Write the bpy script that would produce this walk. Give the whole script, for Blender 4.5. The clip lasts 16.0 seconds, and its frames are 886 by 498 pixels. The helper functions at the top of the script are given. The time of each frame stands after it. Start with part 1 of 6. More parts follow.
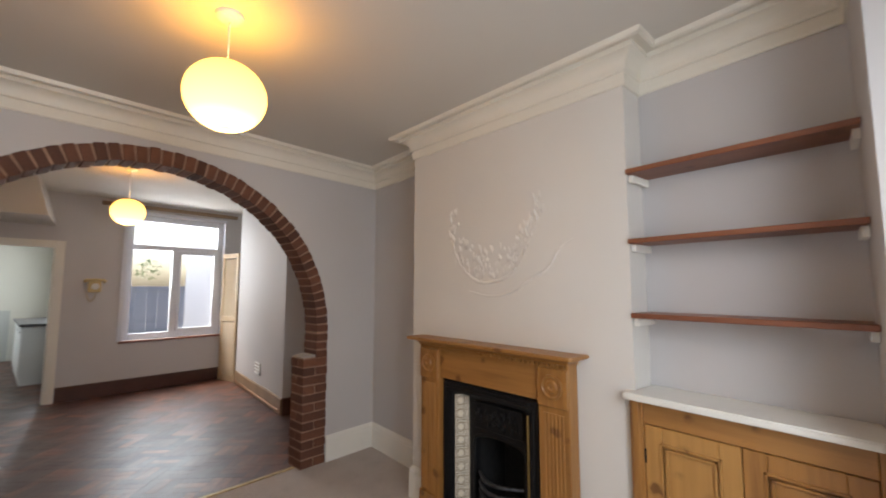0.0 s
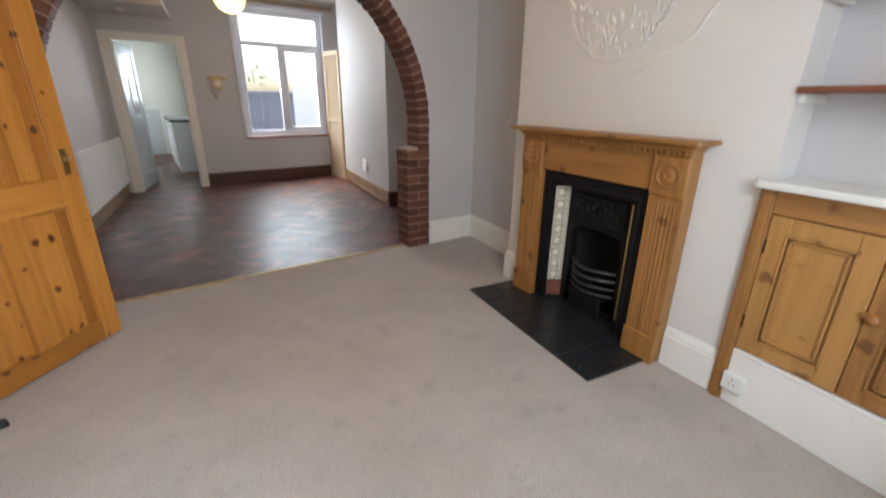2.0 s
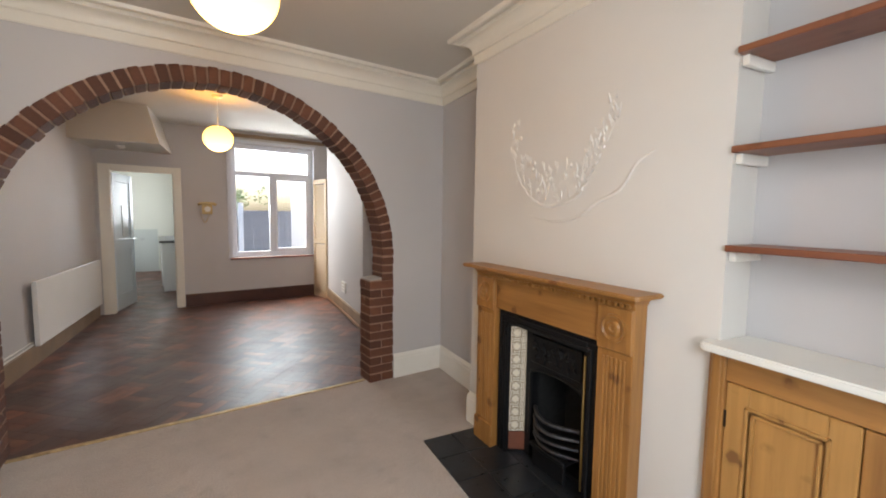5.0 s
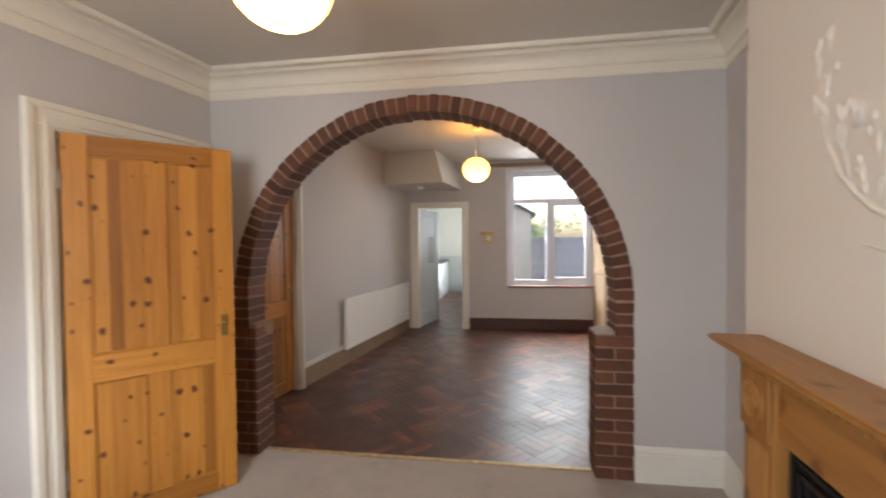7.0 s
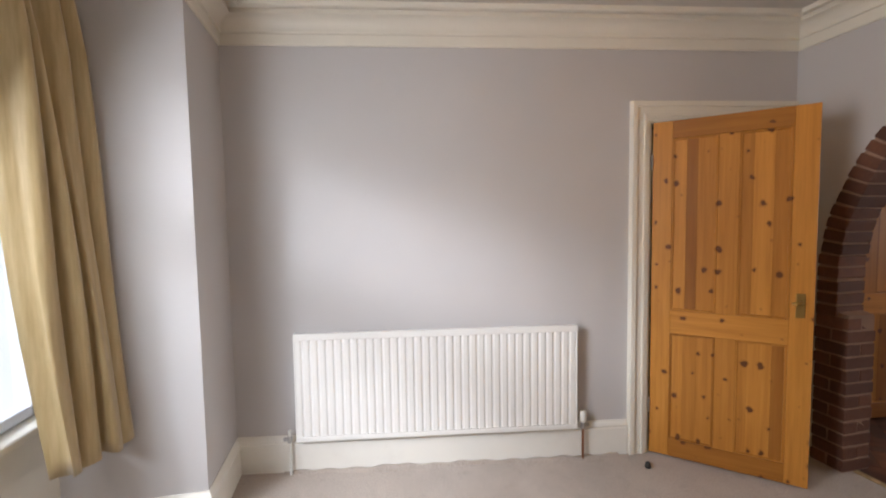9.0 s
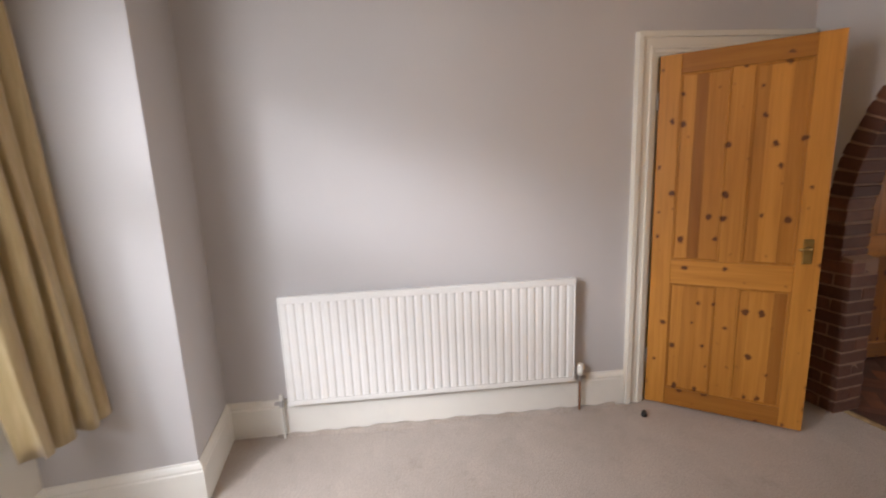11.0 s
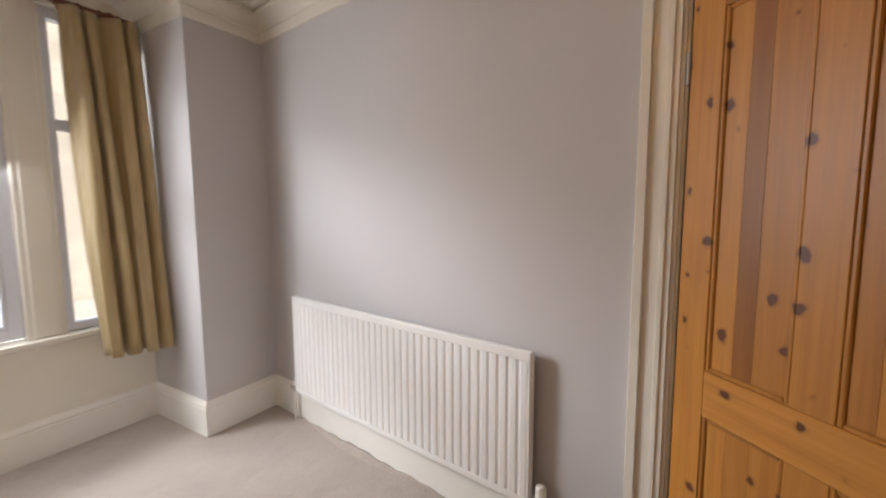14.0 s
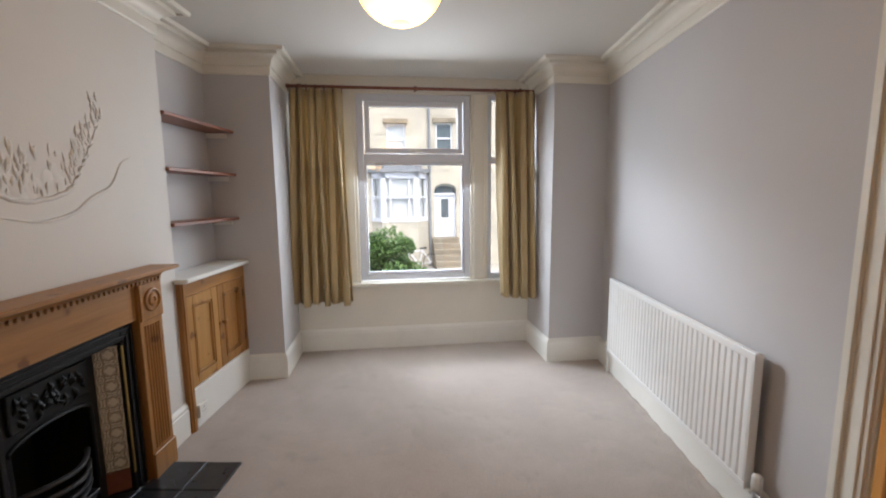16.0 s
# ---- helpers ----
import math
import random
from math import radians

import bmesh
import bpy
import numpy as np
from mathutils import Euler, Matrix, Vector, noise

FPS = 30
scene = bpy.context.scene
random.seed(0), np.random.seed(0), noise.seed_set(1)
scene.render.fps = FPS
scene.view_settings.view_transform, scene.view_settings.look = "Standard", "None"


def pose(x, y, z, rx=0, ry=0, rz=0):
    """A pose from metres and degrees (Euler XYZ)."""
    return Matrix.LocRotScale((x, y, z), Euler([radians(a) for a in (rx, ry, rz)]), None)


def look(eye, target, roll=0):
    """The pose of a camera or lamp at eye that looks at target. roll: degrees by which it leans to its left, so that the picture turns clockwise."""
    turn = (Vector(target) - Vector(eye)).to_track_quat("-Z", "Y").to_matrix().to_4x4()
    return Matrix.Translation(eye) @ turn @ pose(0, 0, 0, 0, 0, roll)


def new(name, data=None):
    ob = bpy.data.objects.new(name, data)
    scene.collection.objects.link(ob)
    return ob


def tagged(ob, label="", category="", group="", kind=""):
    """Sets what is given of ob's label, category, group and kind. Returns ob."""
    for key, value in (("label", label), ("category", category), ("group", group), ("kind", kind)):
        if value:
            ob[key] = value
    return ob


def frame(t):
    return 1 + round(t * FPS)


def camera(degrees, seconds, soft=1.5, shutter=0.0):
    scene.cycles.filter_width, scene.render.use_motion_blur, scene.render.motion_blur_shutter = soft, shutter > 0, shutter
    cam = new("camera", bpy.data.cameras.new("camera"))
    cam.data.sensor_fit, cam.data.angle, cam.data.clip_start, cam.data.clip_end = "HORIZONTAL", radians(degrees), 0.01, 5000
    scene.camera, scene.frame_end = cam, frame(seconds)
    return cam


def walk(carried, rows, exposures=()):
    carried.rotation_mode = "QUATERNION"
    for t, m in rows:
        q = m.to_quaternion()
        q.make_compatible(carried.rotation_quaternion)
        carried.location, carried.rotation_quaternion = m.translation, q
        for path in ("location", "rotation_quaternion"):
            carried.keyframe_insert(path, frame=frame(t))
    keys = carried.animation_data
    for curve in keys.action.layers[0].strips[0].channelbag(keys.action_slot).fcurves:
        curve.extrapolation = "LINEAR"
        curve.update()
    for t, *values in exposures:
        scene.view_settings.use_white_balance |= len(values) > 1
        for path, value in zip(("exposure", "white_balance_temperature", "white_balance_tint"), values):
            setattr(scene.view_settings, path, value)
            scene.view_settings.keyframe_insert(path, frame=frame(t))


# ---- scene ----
cam = camera(93.7, 16.0, soft=1.9, shutter=0.3)
PATH = [
    (0, (0.508, 0.591, 1.45), (1.772, 2.13, 1.637), -0.0),
    (0.5, (0.516, 0.595, 1.461), (1.543, 2.306, 1.586), -0.1),
    (1, (0.5, 0.608, 1.45), (1.378, 2.405, 1.47), -0.1),
    (1.5, (0.504, 0.629, 1.401), (1.337, 2.427, 1.132), 0.0),
    (2, (0.48, 0.638, 1.271), (1.331, 2.32, 0.6), 0.8),
    (2.5, (0.502, 0.636, 1.181), (1.351, 2.187, 0.246), 0.8),
    (3, (0.504, 0.634, 1.212), (1.424, 2.196, 0.367), 0.4),
    (3.5, (0.517, 0.607, 1.348), (1.552, 2.252, 0.876), 0.8),
    (3.7, (0.542, 0.599, 1.364), (1.589, 2.271, 1.032), 1.3),
    (5.8, (1.321, 0.865, 1.444), (1.806, 2.801, 1.308), 0.1),
    (6, (1.48, 1.022, 1.387), (1.782, 2.995, 1.261), -0.0),
    (6.5, (1.663, 1.229, 1.401), (1.57, 3.225, 1.315), -0.1),
    (7, (1.673, 1.356, 1.45), (1.094, 3.27, 1.406), -0.6),
    (7.5, (1.734, 1.388, 1.468), (0.475, 2.941, 1.516), -0.2),
    (8, (1.714, 1.338, 1.517), (-0.054, 2.269, 1.591), -0.4),
    (8.5, (1.735, 1.34, 1.449), (-0.245, 1.614, 1.506), -0.8),
    (10.8, (1.606, 1.294, 1.396), (-0.346, 1.414, 0.977), -1.5),
    (11, (1.576, 1.328, 1.414), (-0.385, 1.505, 1.064), -2.4),
    (11.5, (1.494, 1.493, 1.39), (-0.466, 1.773, 1.109), -2.8),
    (12, (1.394, 1.791, 1.427), (-0.58, 1.978, 1.167), -0.6),
    (12.5, (1.188, 2.053, 1.391), (-0.8, 2.016, 1.177), -1.0),
    (13, (1.004, 2.33, 1.392), (-0.943, 1.921, 1.185), -2.1),
    (13.5, (0.926, 2.688, 1.391), (-0.884, 1.864, 1.182), -2.0),
    (14, (0.777, 2.954, 1.364), (-0.769, 1.701, 1.161), -0.3),
    (14.5, (0.719, 3.192, 1.491), (-0.385, 1.534, 1.323), 0.8),
    (15, (0.693, 3.465, 1.511), (0.303, 1.51, 1.352), 1.1),
    (15.5, (0.693, 3.699, 1.498), (0.721, 1.704, 1.366), 0.0),
    (16, (0.681, 3.961, 1.491), (0.724, 1.978, 1.235), -0.5),
]
walk(cam, [(t, look(eye, target, roll)) for t, eye, target, roll in PATH], exposures=[(0.0, 2.26, 6900, 14), (1.5, 2.40, 6600, 12), (2.5, 2.60, 6400, 10), (3.5, 2.60, 6550, 10), (5.0, 2.62, 6900, 12), (6.5, 2.72, 7000, 13), (8.0, 2.27, 6950, 15), (9.5, 2.20, 7000, 17), (11.0, 2.12, 7200, 19), (12.5, 2.26, 7450, 22), (13.5, 2.22, 7350, 20), (14.2, 2.0, 7200, 17), (15.0, 2.0, 6850, 14), (16.0, 2.04, 6600, 13)])

THETA = 8.45                      # the cross walls stand this many degrees off square to the side walls
F = Matrix.Rotation(radians(THETA), 4, "Z")   # cross-wall frame: a along the walls, b towards the back of the house
I4 = Matrix.Identity(4)


def fxy(a, b):
    v = F @ Vector((a, b, 0))
    return (v.x, v.y)


# the chimney breast is turned a little from the side walls
RB = Matrix.Translation((2.364, 1.51, 0)) @ Matrix.Rotation(radians(3.2), 4, "Z") @ Matrix.Translation((-2.364, -1.51, 0))


def bxy(x, y):
    v = RB @ Vector((x, y, 0))
    return (v.x, v.y)


# ---- world, sun and daylight ----
world = bpy.data.worlds.new("overcast_sky")
scene.world = world
world.use_nodes = True
wn = world.node_tree
sky = wn.nodes.new("ShaderNodeTexSky")
sky.sky_type = "NISHITA"
sky.sun_disc = False
sky.sun_elevation = radians(63)
sky.sun_rotation = radians(331)
sky.air_density, sky.dust_density, sky.ozone_density = 1.0, 4.0, 1.0
wn.links.new(sky.outputs[0], wn.nodes["Background"].inputs[0])
wn.nodes["Background"].inputs[1].default_value = 0.115

sun_data = bpy.data.lights.new("sun", "SUN")
sun_data.energy, sun_data.angle, sun_data.color = 1.1, radians(35), (1.0, 0.96, 0.9)
sun = new("sun", sun_data)
sun.matrix_world = look((0, 0, 30), (6.0, -11.0, 5.0))


def area_lamp(name, m, w, h, watts, colour):
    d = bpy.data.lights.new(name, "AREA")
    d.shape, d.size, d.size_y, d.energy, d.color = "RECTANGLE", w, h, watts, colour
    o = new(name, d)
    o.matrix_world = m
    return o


area_lamp("daylight_front", F @ look((1.00, -0.232, 1.62), (1.05, 1.0, 0.98)), 1.05, 1.50, 10.2, (0.80, 0.90, 1.0))
# added lamp outside the window, in place of sky; lights the left wall aslant
area_lamp("sky_stand_in_front", F @ look((2.45, -2.20, 3.25), (0.10, 0.50, 1.30)), 1.60, 0.50, 66, (0.76, 0.88, 1.0))
area_lamp("daylight_rear", F @ pose(2.50, 8.35, 2.00, 62, 0, 180), 1.50, 1.50, 20, (0.88, 0.95, 1.0))
area_lamp("daylight_kitchen", F @ pose(1.56, 10.6, 1.6, 90, 0, 90), 1.0, 0.8, 17.0, (0.80, 0.91, 1.0))


# ---- materials ----
def material(name):
    m = bpy.data.materials.new(name)
    m.use_nodes = True
    nt = m.node_tree
    return m, nt, nt.nodes["Principled BSDF"]


def node(nt, kind, **kw):
    n = nt.nodes.new(kind)
    for k, v in kw.items():
        n.inputs[k.replace("_", " ")].default_value = v
    return n


def mapped(nt, scale=(1, 1, 1)):
    tc = nt.nodes.new("ShaderNodeTexCoord")
    mp = nt.nodes.new("ShaderNodeMapping")
    mp.inputs["Scale"].default_value = scale
    nt.links.new(tc.outputs["Object"], mp.inputs["Vector"])
    return mp.outputs["Vector"]


def ramp(nt, fac, stops):
    r = nt.nodes.new("ShaderNodeValToRGB")
    while len(r.color_ramp.elements) < len(stops):
        r.color_ramp.elements.new(0.5)
    for e, (p, c) in zip(r.color_ramp.elements, stops):
        e.position = p
        e.color = (*c, 1) if len(c) == 3 else c
    nt.links.new(fac, r.inputs[0])
    return r.outputs[0]


def mix(nt, fac, a, b, mode="MIX"):
    n = nt.nodes.new("ShaderNodeMixRGB")
    n.blend_type = mode
    for sock, v in ((0, fac), (1, a), (2, b)):
        if hasattr(v, "is_output"):
            nt.links.new(v, n.inputs[sock])
        else:
            n.inputs[sock].default_value = v if sock == 0 else (*v, 1)
    return n.outputs[0]


def bump(nt, bsdf, height, strength, dist=0.002):
    b = nt.nodes.new("ShaderNodeBump")
    b.inputs["Strength"].default_value = strength
    b.inputs["Distance"].default_value = dist
    nt.links.new(height, b.inputs["Height"])
    nt.links.new(b.outputs[0], bsdf.inputs["Normal"])


def noise_fac(nt, vec, scale, detail=4.0, rough=0.55):
    n = nt.nodes.new("ShaderNodeTexNoise")
    n.inputs["Scale"].default_value, n.inputs["Detail"].default_value, n.inputs["Roughness"].default_value = scale, detail, rough
    nt.links.new(vec, n.inputs["Vector"])
    return n.outputs["Fac"]


def paint(name, col, rough=0.6, var=0.06, big=1.3, fine=90.0, strength=0.12, metal=0.0, dist=0.002, dirt=0.0):
    """Paint or another plain surface: broad unevenness, fine grain, faint relief."""
    m, nt, bs = material(name)
    v = mapped(nt)
    lo = tuple(c * (1 - var) for c in col)
    hi = tuple(min(1, c * (1 + var)) for c in col)
    c1 = ramp(nt, noise_fac(nt, v, big), [(0.3, lo), (0.7, hi)])
    if dirt:
        d = ramp(nt, noise_fac(nt, v, 7.0, 8, 0.7), [(0.52, (0, 0, 0)), (0.75, (dirt, dirt, dirt))])
        c1 = mix(nt, d, c1, tuple(c * 0.45 for c in col))
    nt.links.new(c1, bs.inputs["Base Color"])
    g = noise_fac(nt, v, fine, 3)
    r = ramp(nt, noise_fac(nt, v, big * 4), [(0.3, (rough * 0.9,) * 3), (0.7, (min(1, rough * 1.1),) * 3)])
    nt.links.new(r, bs.inputs["Roughness"])
    bs.inputs["Metallic"].default_value = metal
    bump(nt, bs, g, strength, dist)
    return m


WALL = paint("lilac_grey_emulsion", (0.55, 0.53, 0.525), 0.7, 0.05, 0.9, 60, 0.15)
BREAST = paint("warm_white_emulsion", (0.69, 0.66, 0.615), 0.7, 0.04, 1.1, 50, 0.2)
CEIL = paint("ceiling_white", (0.62, 0.59, 0.54), 0.75, 0.03, 0.8, 70, 0.1)
TRIM = paint("cream_gloss", (0.78, 0.74, 0.65), 0.38, 0.03, 2.0, 40, 0.05, dirt=0.06)
SKIRT = paint("white_gloss", (0.80, 0.78, 0.72), 0.34, 0.03, 2.0, 40, 0.05, dirt=0.10)
UPVC = paint("white_upvc", (0.70, 0.72, 0.78), 0.3, 0.02, 2.0, 30, 0.02)
ENAMEL = paint("radiator_enamel", (0.83, 0.82, 0.79), 0.32, 0.02, 3.0, 30, 0.03)
DARKWOOD = paint("mahogany_stain", (0.20, 0.065, 0.035), 0.42, 0.2, 5.0, 60, 0.1)
SKIRTBROWN = paint("dark_brown_skirting", (0.075, 0.028, 0.018), 0.4, 0.2, 4.0, 60, 0.1)
TANSKIRT = paint("bare_wood_skirting", (0.26, 0.17, 0.10), 0.5, 0.2, 4.0, 60, 0.1)
IRON = paint("black_iron", (0.006, 0.006, 0.007), 0.45, 0.3, 6.0, 160, 0.25)
SOOT = paint("soot_black", (0.008, 0.008, 0.008), 0.85, 0.3, 6.0, 60, 0.3)
IRON.node_tree.nodes["Principled BSDF"].inputs["Specular IOR Level"].default_value = 0.3
WORNBRASS = paint("worn_brass_bar", (0.50, 0.37, 0.20), 0.6, 0.3, 25.0, 120, 0.2, 0.5)
WORNIRON = paint("worn_iron_bar", (0.075, 0.075, 0.08), 0.42, 0.4, 30.0, 120, 0.3, 0.8)
BRASS = paint("brass", (0.52, 0.36, 0.13), 0.35, 0.1, 20.0, 120, 0.1, 1.0)
STEEL = paint("steel", (0.5, 0.5, 0.5), 0.35, 0.1, 20.0, 120, 0.1, 1.0)
COPPER = paint("copper_pipe", (0.35, 0.17, 0.09), 0.4, 0.15, 20.0, 120, 0.1, 1.0)
PLASTIC = paint("white_plastic", (0.78, 0.77, 0.72), 0.35, 0.02, 6.0, 40, 0.02)
CREAMPLASTIC = paint("aged_cream_plastic", (0.62, 0.47, 0.22), 0.4, 0.1, 12.0, 40, 0.05)
RUBBER = paint("black_rubber", (0.02, 0.02, 0.02), 0.6, 0.1, 10.0, 60, 0.05)
SLATE = paint("polished_slate", (0.018, 0.020, 0.023), 0.30, 0.3, 8.0, 40, 0.35, dist=0.003)
PALECAP = paint("pale_ledge_cap", (0.40, 0.35, 0.31), 0.8, 0.15, 9.0, 120, 0.4)
MORTAR = paint("brown_mortar", (0.30, 0.185, 0.13), 0.9, 0.2, 9.0, 120, 0.6, dist=0.004)
LOUVRE = paint("pale_pine_louvre", (0.58, 0.43, 0.27), 0.5, 0.12, 3.0, 60, 0.1)
WHITEDOOR = paint("blue_white_door_paint", (0.68, 0.75, 0.80), 0.35, 0.03, 2.0, 40, 0.05)
KITCHENWALL = paint("kitchen_cream_wall", (0.47, 0.47, 0.42), 0.6, 0.04, 1.0, 60, 0.1)
KITCHENTILE = paint("grey_kitchen_tile", (0.33, 0.345, 0.33), 0.3, 0.05, 1.0, 30, 0.03)
WORKTOP = paint("black_worktop", (0.02, 0.02, 0.022), 0.3, 0.2, 12.0, 80, 0.05)
CABINET = paint("white_cabinet", (0.72, 0.74, 0.74), 0.35, 0.02, 2.0, 30, 0.02)
PEACH = paint("peach_wall_cabinet", (0.74, 0.56, 0.38), 0.4, 0.03, 2.0, 30, 0.02)
STONE = paint("pale_sandstone", (0.49, 0.45, 0.375), 0.85, 0.16, 1.2, 14, 0.5, dist=0.02)
STONEDARK = paint("weathered_sandstone", (0.24, 0.205, 0.155), 0.85, 0.25, 2.0, 14, 0.5, dist=0.02)
LEAD = paint("grey_lead_roof", (0.22, 0.23, 0.25), 0.6, 0.15, 2.0, 20, 0.2)
DARKPANE = paint("dim_window_pane", (0.10, 0.13, 0.15), 0.1, 0.3, 1.0, 5, 0.02)
NET = paint("net_curtained_pane", (0.55, 0.57, 0.58), 0.25, 0.1, 2.0, 30, 0.02)
MAROON = paint("maroon_door", (0.10, 0.02, 0.03), 0.4, 0.1, 2.0, 30, 0.05)
ASPHALT = paint("asphalt", (0.06, 0.06, 0.062), 0.9, 0.2, 0.7, 60, 0.5, dist=0.01)
PAVING = paint("pale_paving", (0.33, 0.31, 0.28), 0.85, 0.15, 1.2, 40, 0.3, dist=0.006)
RENDERWALL = paint("cream_render", (0.62, 0.58, 0.50), 0.85, 0.08, 1.0, 60, 0.3, dist=0.004)
FENCE = paint("dark_fence_timber", (0.24, 0.24, 0.27), 0.8, 0.3, 4.0, 60, 0.3)
BARK = paint("bark", (0.10, 0.075, 0.05), 0.9, 0.3, 12.0, 40, 0.6, dist=0.01)
BIKEWHITE = paint("white_bike_paint", (0.75, 0.75, 0.78), 0.3, 0.03, 4.0, 30, 0.02)
SLATEROOF = paint("slate_roof", (0.09, 0.10, 0.115), 0.6, 0.2, 3.0, 25, 0.4, dist=0.01)
PLASTER = paint("plaster_relief", (0.69, 0.66, 0.615), 0.7, 0.06, 8.0, 80, 0.4)


def pine(name, base, dark, knot=0.55, along="Z", rough=0.42):
    """Knotty pine: grain along one axis, dark oval knots."""
    m, nt, bs = material(name)
    sc = {"Z": (14, 14, 0.9), "Y": (14, 0.9, 14), "X": (0.9, 14, 14)}[along]
    kn = {"Z": (9.0, 9.0, 11.0), "Y": (9.0, 11.0, 9.0), "X": (11.0, 9.0, 9.0)}[along]
    grain = noise_fac(nt, mapped(nt, sc), 1.6, 8, 0.65)
    col = ramp(nt, grain, [(0.25, dark), (0.55, base), (0.8, tuple(min(1, c * 1.18) for c in base))])
    vo = nt.nodes.new("ShaderNodeTexVoronoi")
    vo.inputs["Scale"].default_value = 1.0
    vo.inputs["Randomness"].default_value = 1.0
    wob = nt.nodes.new("ShaderNodeTexNoise")
    wob.inputs["Scale"].default_value = 22.0
    nt.links.new(mapped(nt), wob.inputs["Vector"])
    shift = nt.nodes.new("ShaderNodeVectorMath")
    shift.operation = "MULTIPLY_ADD"
    nt.links.new(wob.outputs["Color"], shift.inputs[0])
    shift.inputs[1].default_value = (0.55, 0.55, 0.40)
    nt.links.new(mapped(nt, kn), shift.inputs[2])
    nt.links.new(shift.outputs[0], vo.inputs["Vector"])
    sepk = nt.nodes.new("ShaderNodeSeparateColor")
    nt.links.new(vo.outputs["Color"], sepk.inputs[0])
    size = nt.nodes.new("ShaderNodeMath")
    size.operation = "MULTIPLY_ADD"
    nt.links.new(sepk.outputs[1], size.inputs[0])
    size.inputs[1].default_value, size.inputs[2].default_value = 0.44, -0.175
    dist = nt.nodes.new("ShaderNodeMath")
    dist.operation = "ADD"
    nt.links.new(vo.outputs["Distance"], dist.inputs[0])
    nt.links.new(size.outputs[0], dist.inputs[1])
    thin = nt.nodes.new("ShaderNodeMath")
    thin.operation = "MULTIPLY_ADD"
    nt.links.new(noise_fac(nt, mapped(nt), 5.0, 2), thin.inputs[0])
    thin.inputs[1].default_value, thin.inputs[2].default_value = 0.9, -0.455
    sparse = nt.nodes.new("ShaderNodeMath")
    sparse.operation = "ADD"
    nt.links.new(dist.outputs[0], sparse.inputs[0])
    nt.links.new(thin.outputs[0], sparse.inputs[1])
    dist = sparse
    halo = ramp(nt, dist.outputs[0], [(0.03, (0.5,) * 3), (0.19, (0, 0, 0))])
    col = mix(nt, halo, col, tuple(c * 0.55 for c in dark))
    k = ramp(nt, dist.outputs[0], [(0.015, (knot, knot, knot)), (0.07, (0, 0, 0))])
    col = mix(nt, k, col, (0.13, 0.042, 0.012))
    nt.links.new(col, bs.inputs["Base Color"])
    bs.inputs["Roughness"].default_value = rough
    bump(nt, bs, grain, 0.12, 0.001)
    return m


def door_pine(name, along):
    """Varnished knotty pine: each board has its own tone, fine grain and small dark oval knots."""
    m, nt, bs = material(name)
    z = along == "Z"
    info = nt.nodes.new("ShaderNodeObjectInfo")
    grain = noise_fac(nt, mapped(nt, (26, 26, 1.1) if z else (1.1, 26, 26)), 1.7, 8, 0.62)
    col = ramp(nt, grain, [(0.25, (0.35, 0.132, 0.020)), (0.52, (0.46, 0.188, 0.031)), (0.80, (0.54, 0.236, 0.046))])
    tone = ramp(nt, info.outputs["Random"], [(0.0, (0.60, 0.52, 0.45)), (0.45, (0.92, 0.90, 0.86)), (1.0, (1.22, 1.26, 1.32))])
    col = mix(nt, 1.0, col, tone, "MULTIPLY")
    wob = nt.nodes.new("ShaderNodeTexNoise")
    wob.inputs["Scale"].default_value = 24.0
    nt.links.new(mapped(nt), wob.inputs["Vector"])
    shift = nt.nodes.new("ShaderNodeVectorMath")
    shift.operation = "MULTIPLY_ADD"
    nt.links.new(wob.outputs["Color"], shift.inputs[0])
    shift.inputs[1].default_value = (0.34, 0.0, 0.26)
    nt.links.new(mapped(nt, (9.5, 0.02, 8.0) if z else (8.0, 0.02, 9.5)), shift.inputs[2])
    vo = nt.nodes.new("ShaderNodeTexVoronoi")
    vo.inputs["Scale"].default_value = 1.0
    vo.voronoi_dimensions = "2D"
    flat, join = nt.nodes.new("ShaderNodeSeparateXYZ"), nt.nodes.new("ShaderNodeCombineXYZ")
    nt.links.new(shift.outputs[0], flat.inputs[0])
    nt.links.new(flat.outputs["X"], join.inputs["X"])
    nt.links.new(flat.outputs["Z"], join.inputs["Y"])
    nt.links.new(join.outputs[0], vo.inputs["Vector"])
    pick = nt.nodes.new("ShaderNodeSeparateColor")
    nt.links.new(vo.outputs["Color"], pick.inputs[0])
    size = nt.nodes.new("ShaderNodeMath")
    size.operation = "MULTIPLY_ADD"
    nt.links.new(pick.outputs[1], size.inputs[0])
    size.inputs[1].default_value, size.inputs[2].default_value = 0.26, -0.122
    off = nt.nodes.new("ShaderNodeMath")
    off.operation = "ADD"
    nt.links.new(vo.outputs["Distance"], off.inputs[0])
    nt.links.new(size.outputs[0], off.inputs[1])
    halo = ramp(nt, off.outputs[0], [(0.0, (0.62,) * 3), (0.10, (0, 0, 0))])
    col = mix(nt, halo, col, (0.24, 0.085, 0.018))
    knot = ramp(nt, off.outputs[0], [(0.0, (0.95,) * 3), (0.030, (0, 0, 0))])
    col = mix(nt, knot, col, (0.11, 0.031, 0.008))
    nt.links.new(col, bs.inputs["Base Color"])
    nt.links.new(ramp(nt, grain, [(0.3, (0.36,) * 3), (0.7, (0.46,) * 3)]), bs.inputs["Roughness"])
    bump(nt, bs, grain, 0.12, 0.001)
    return m


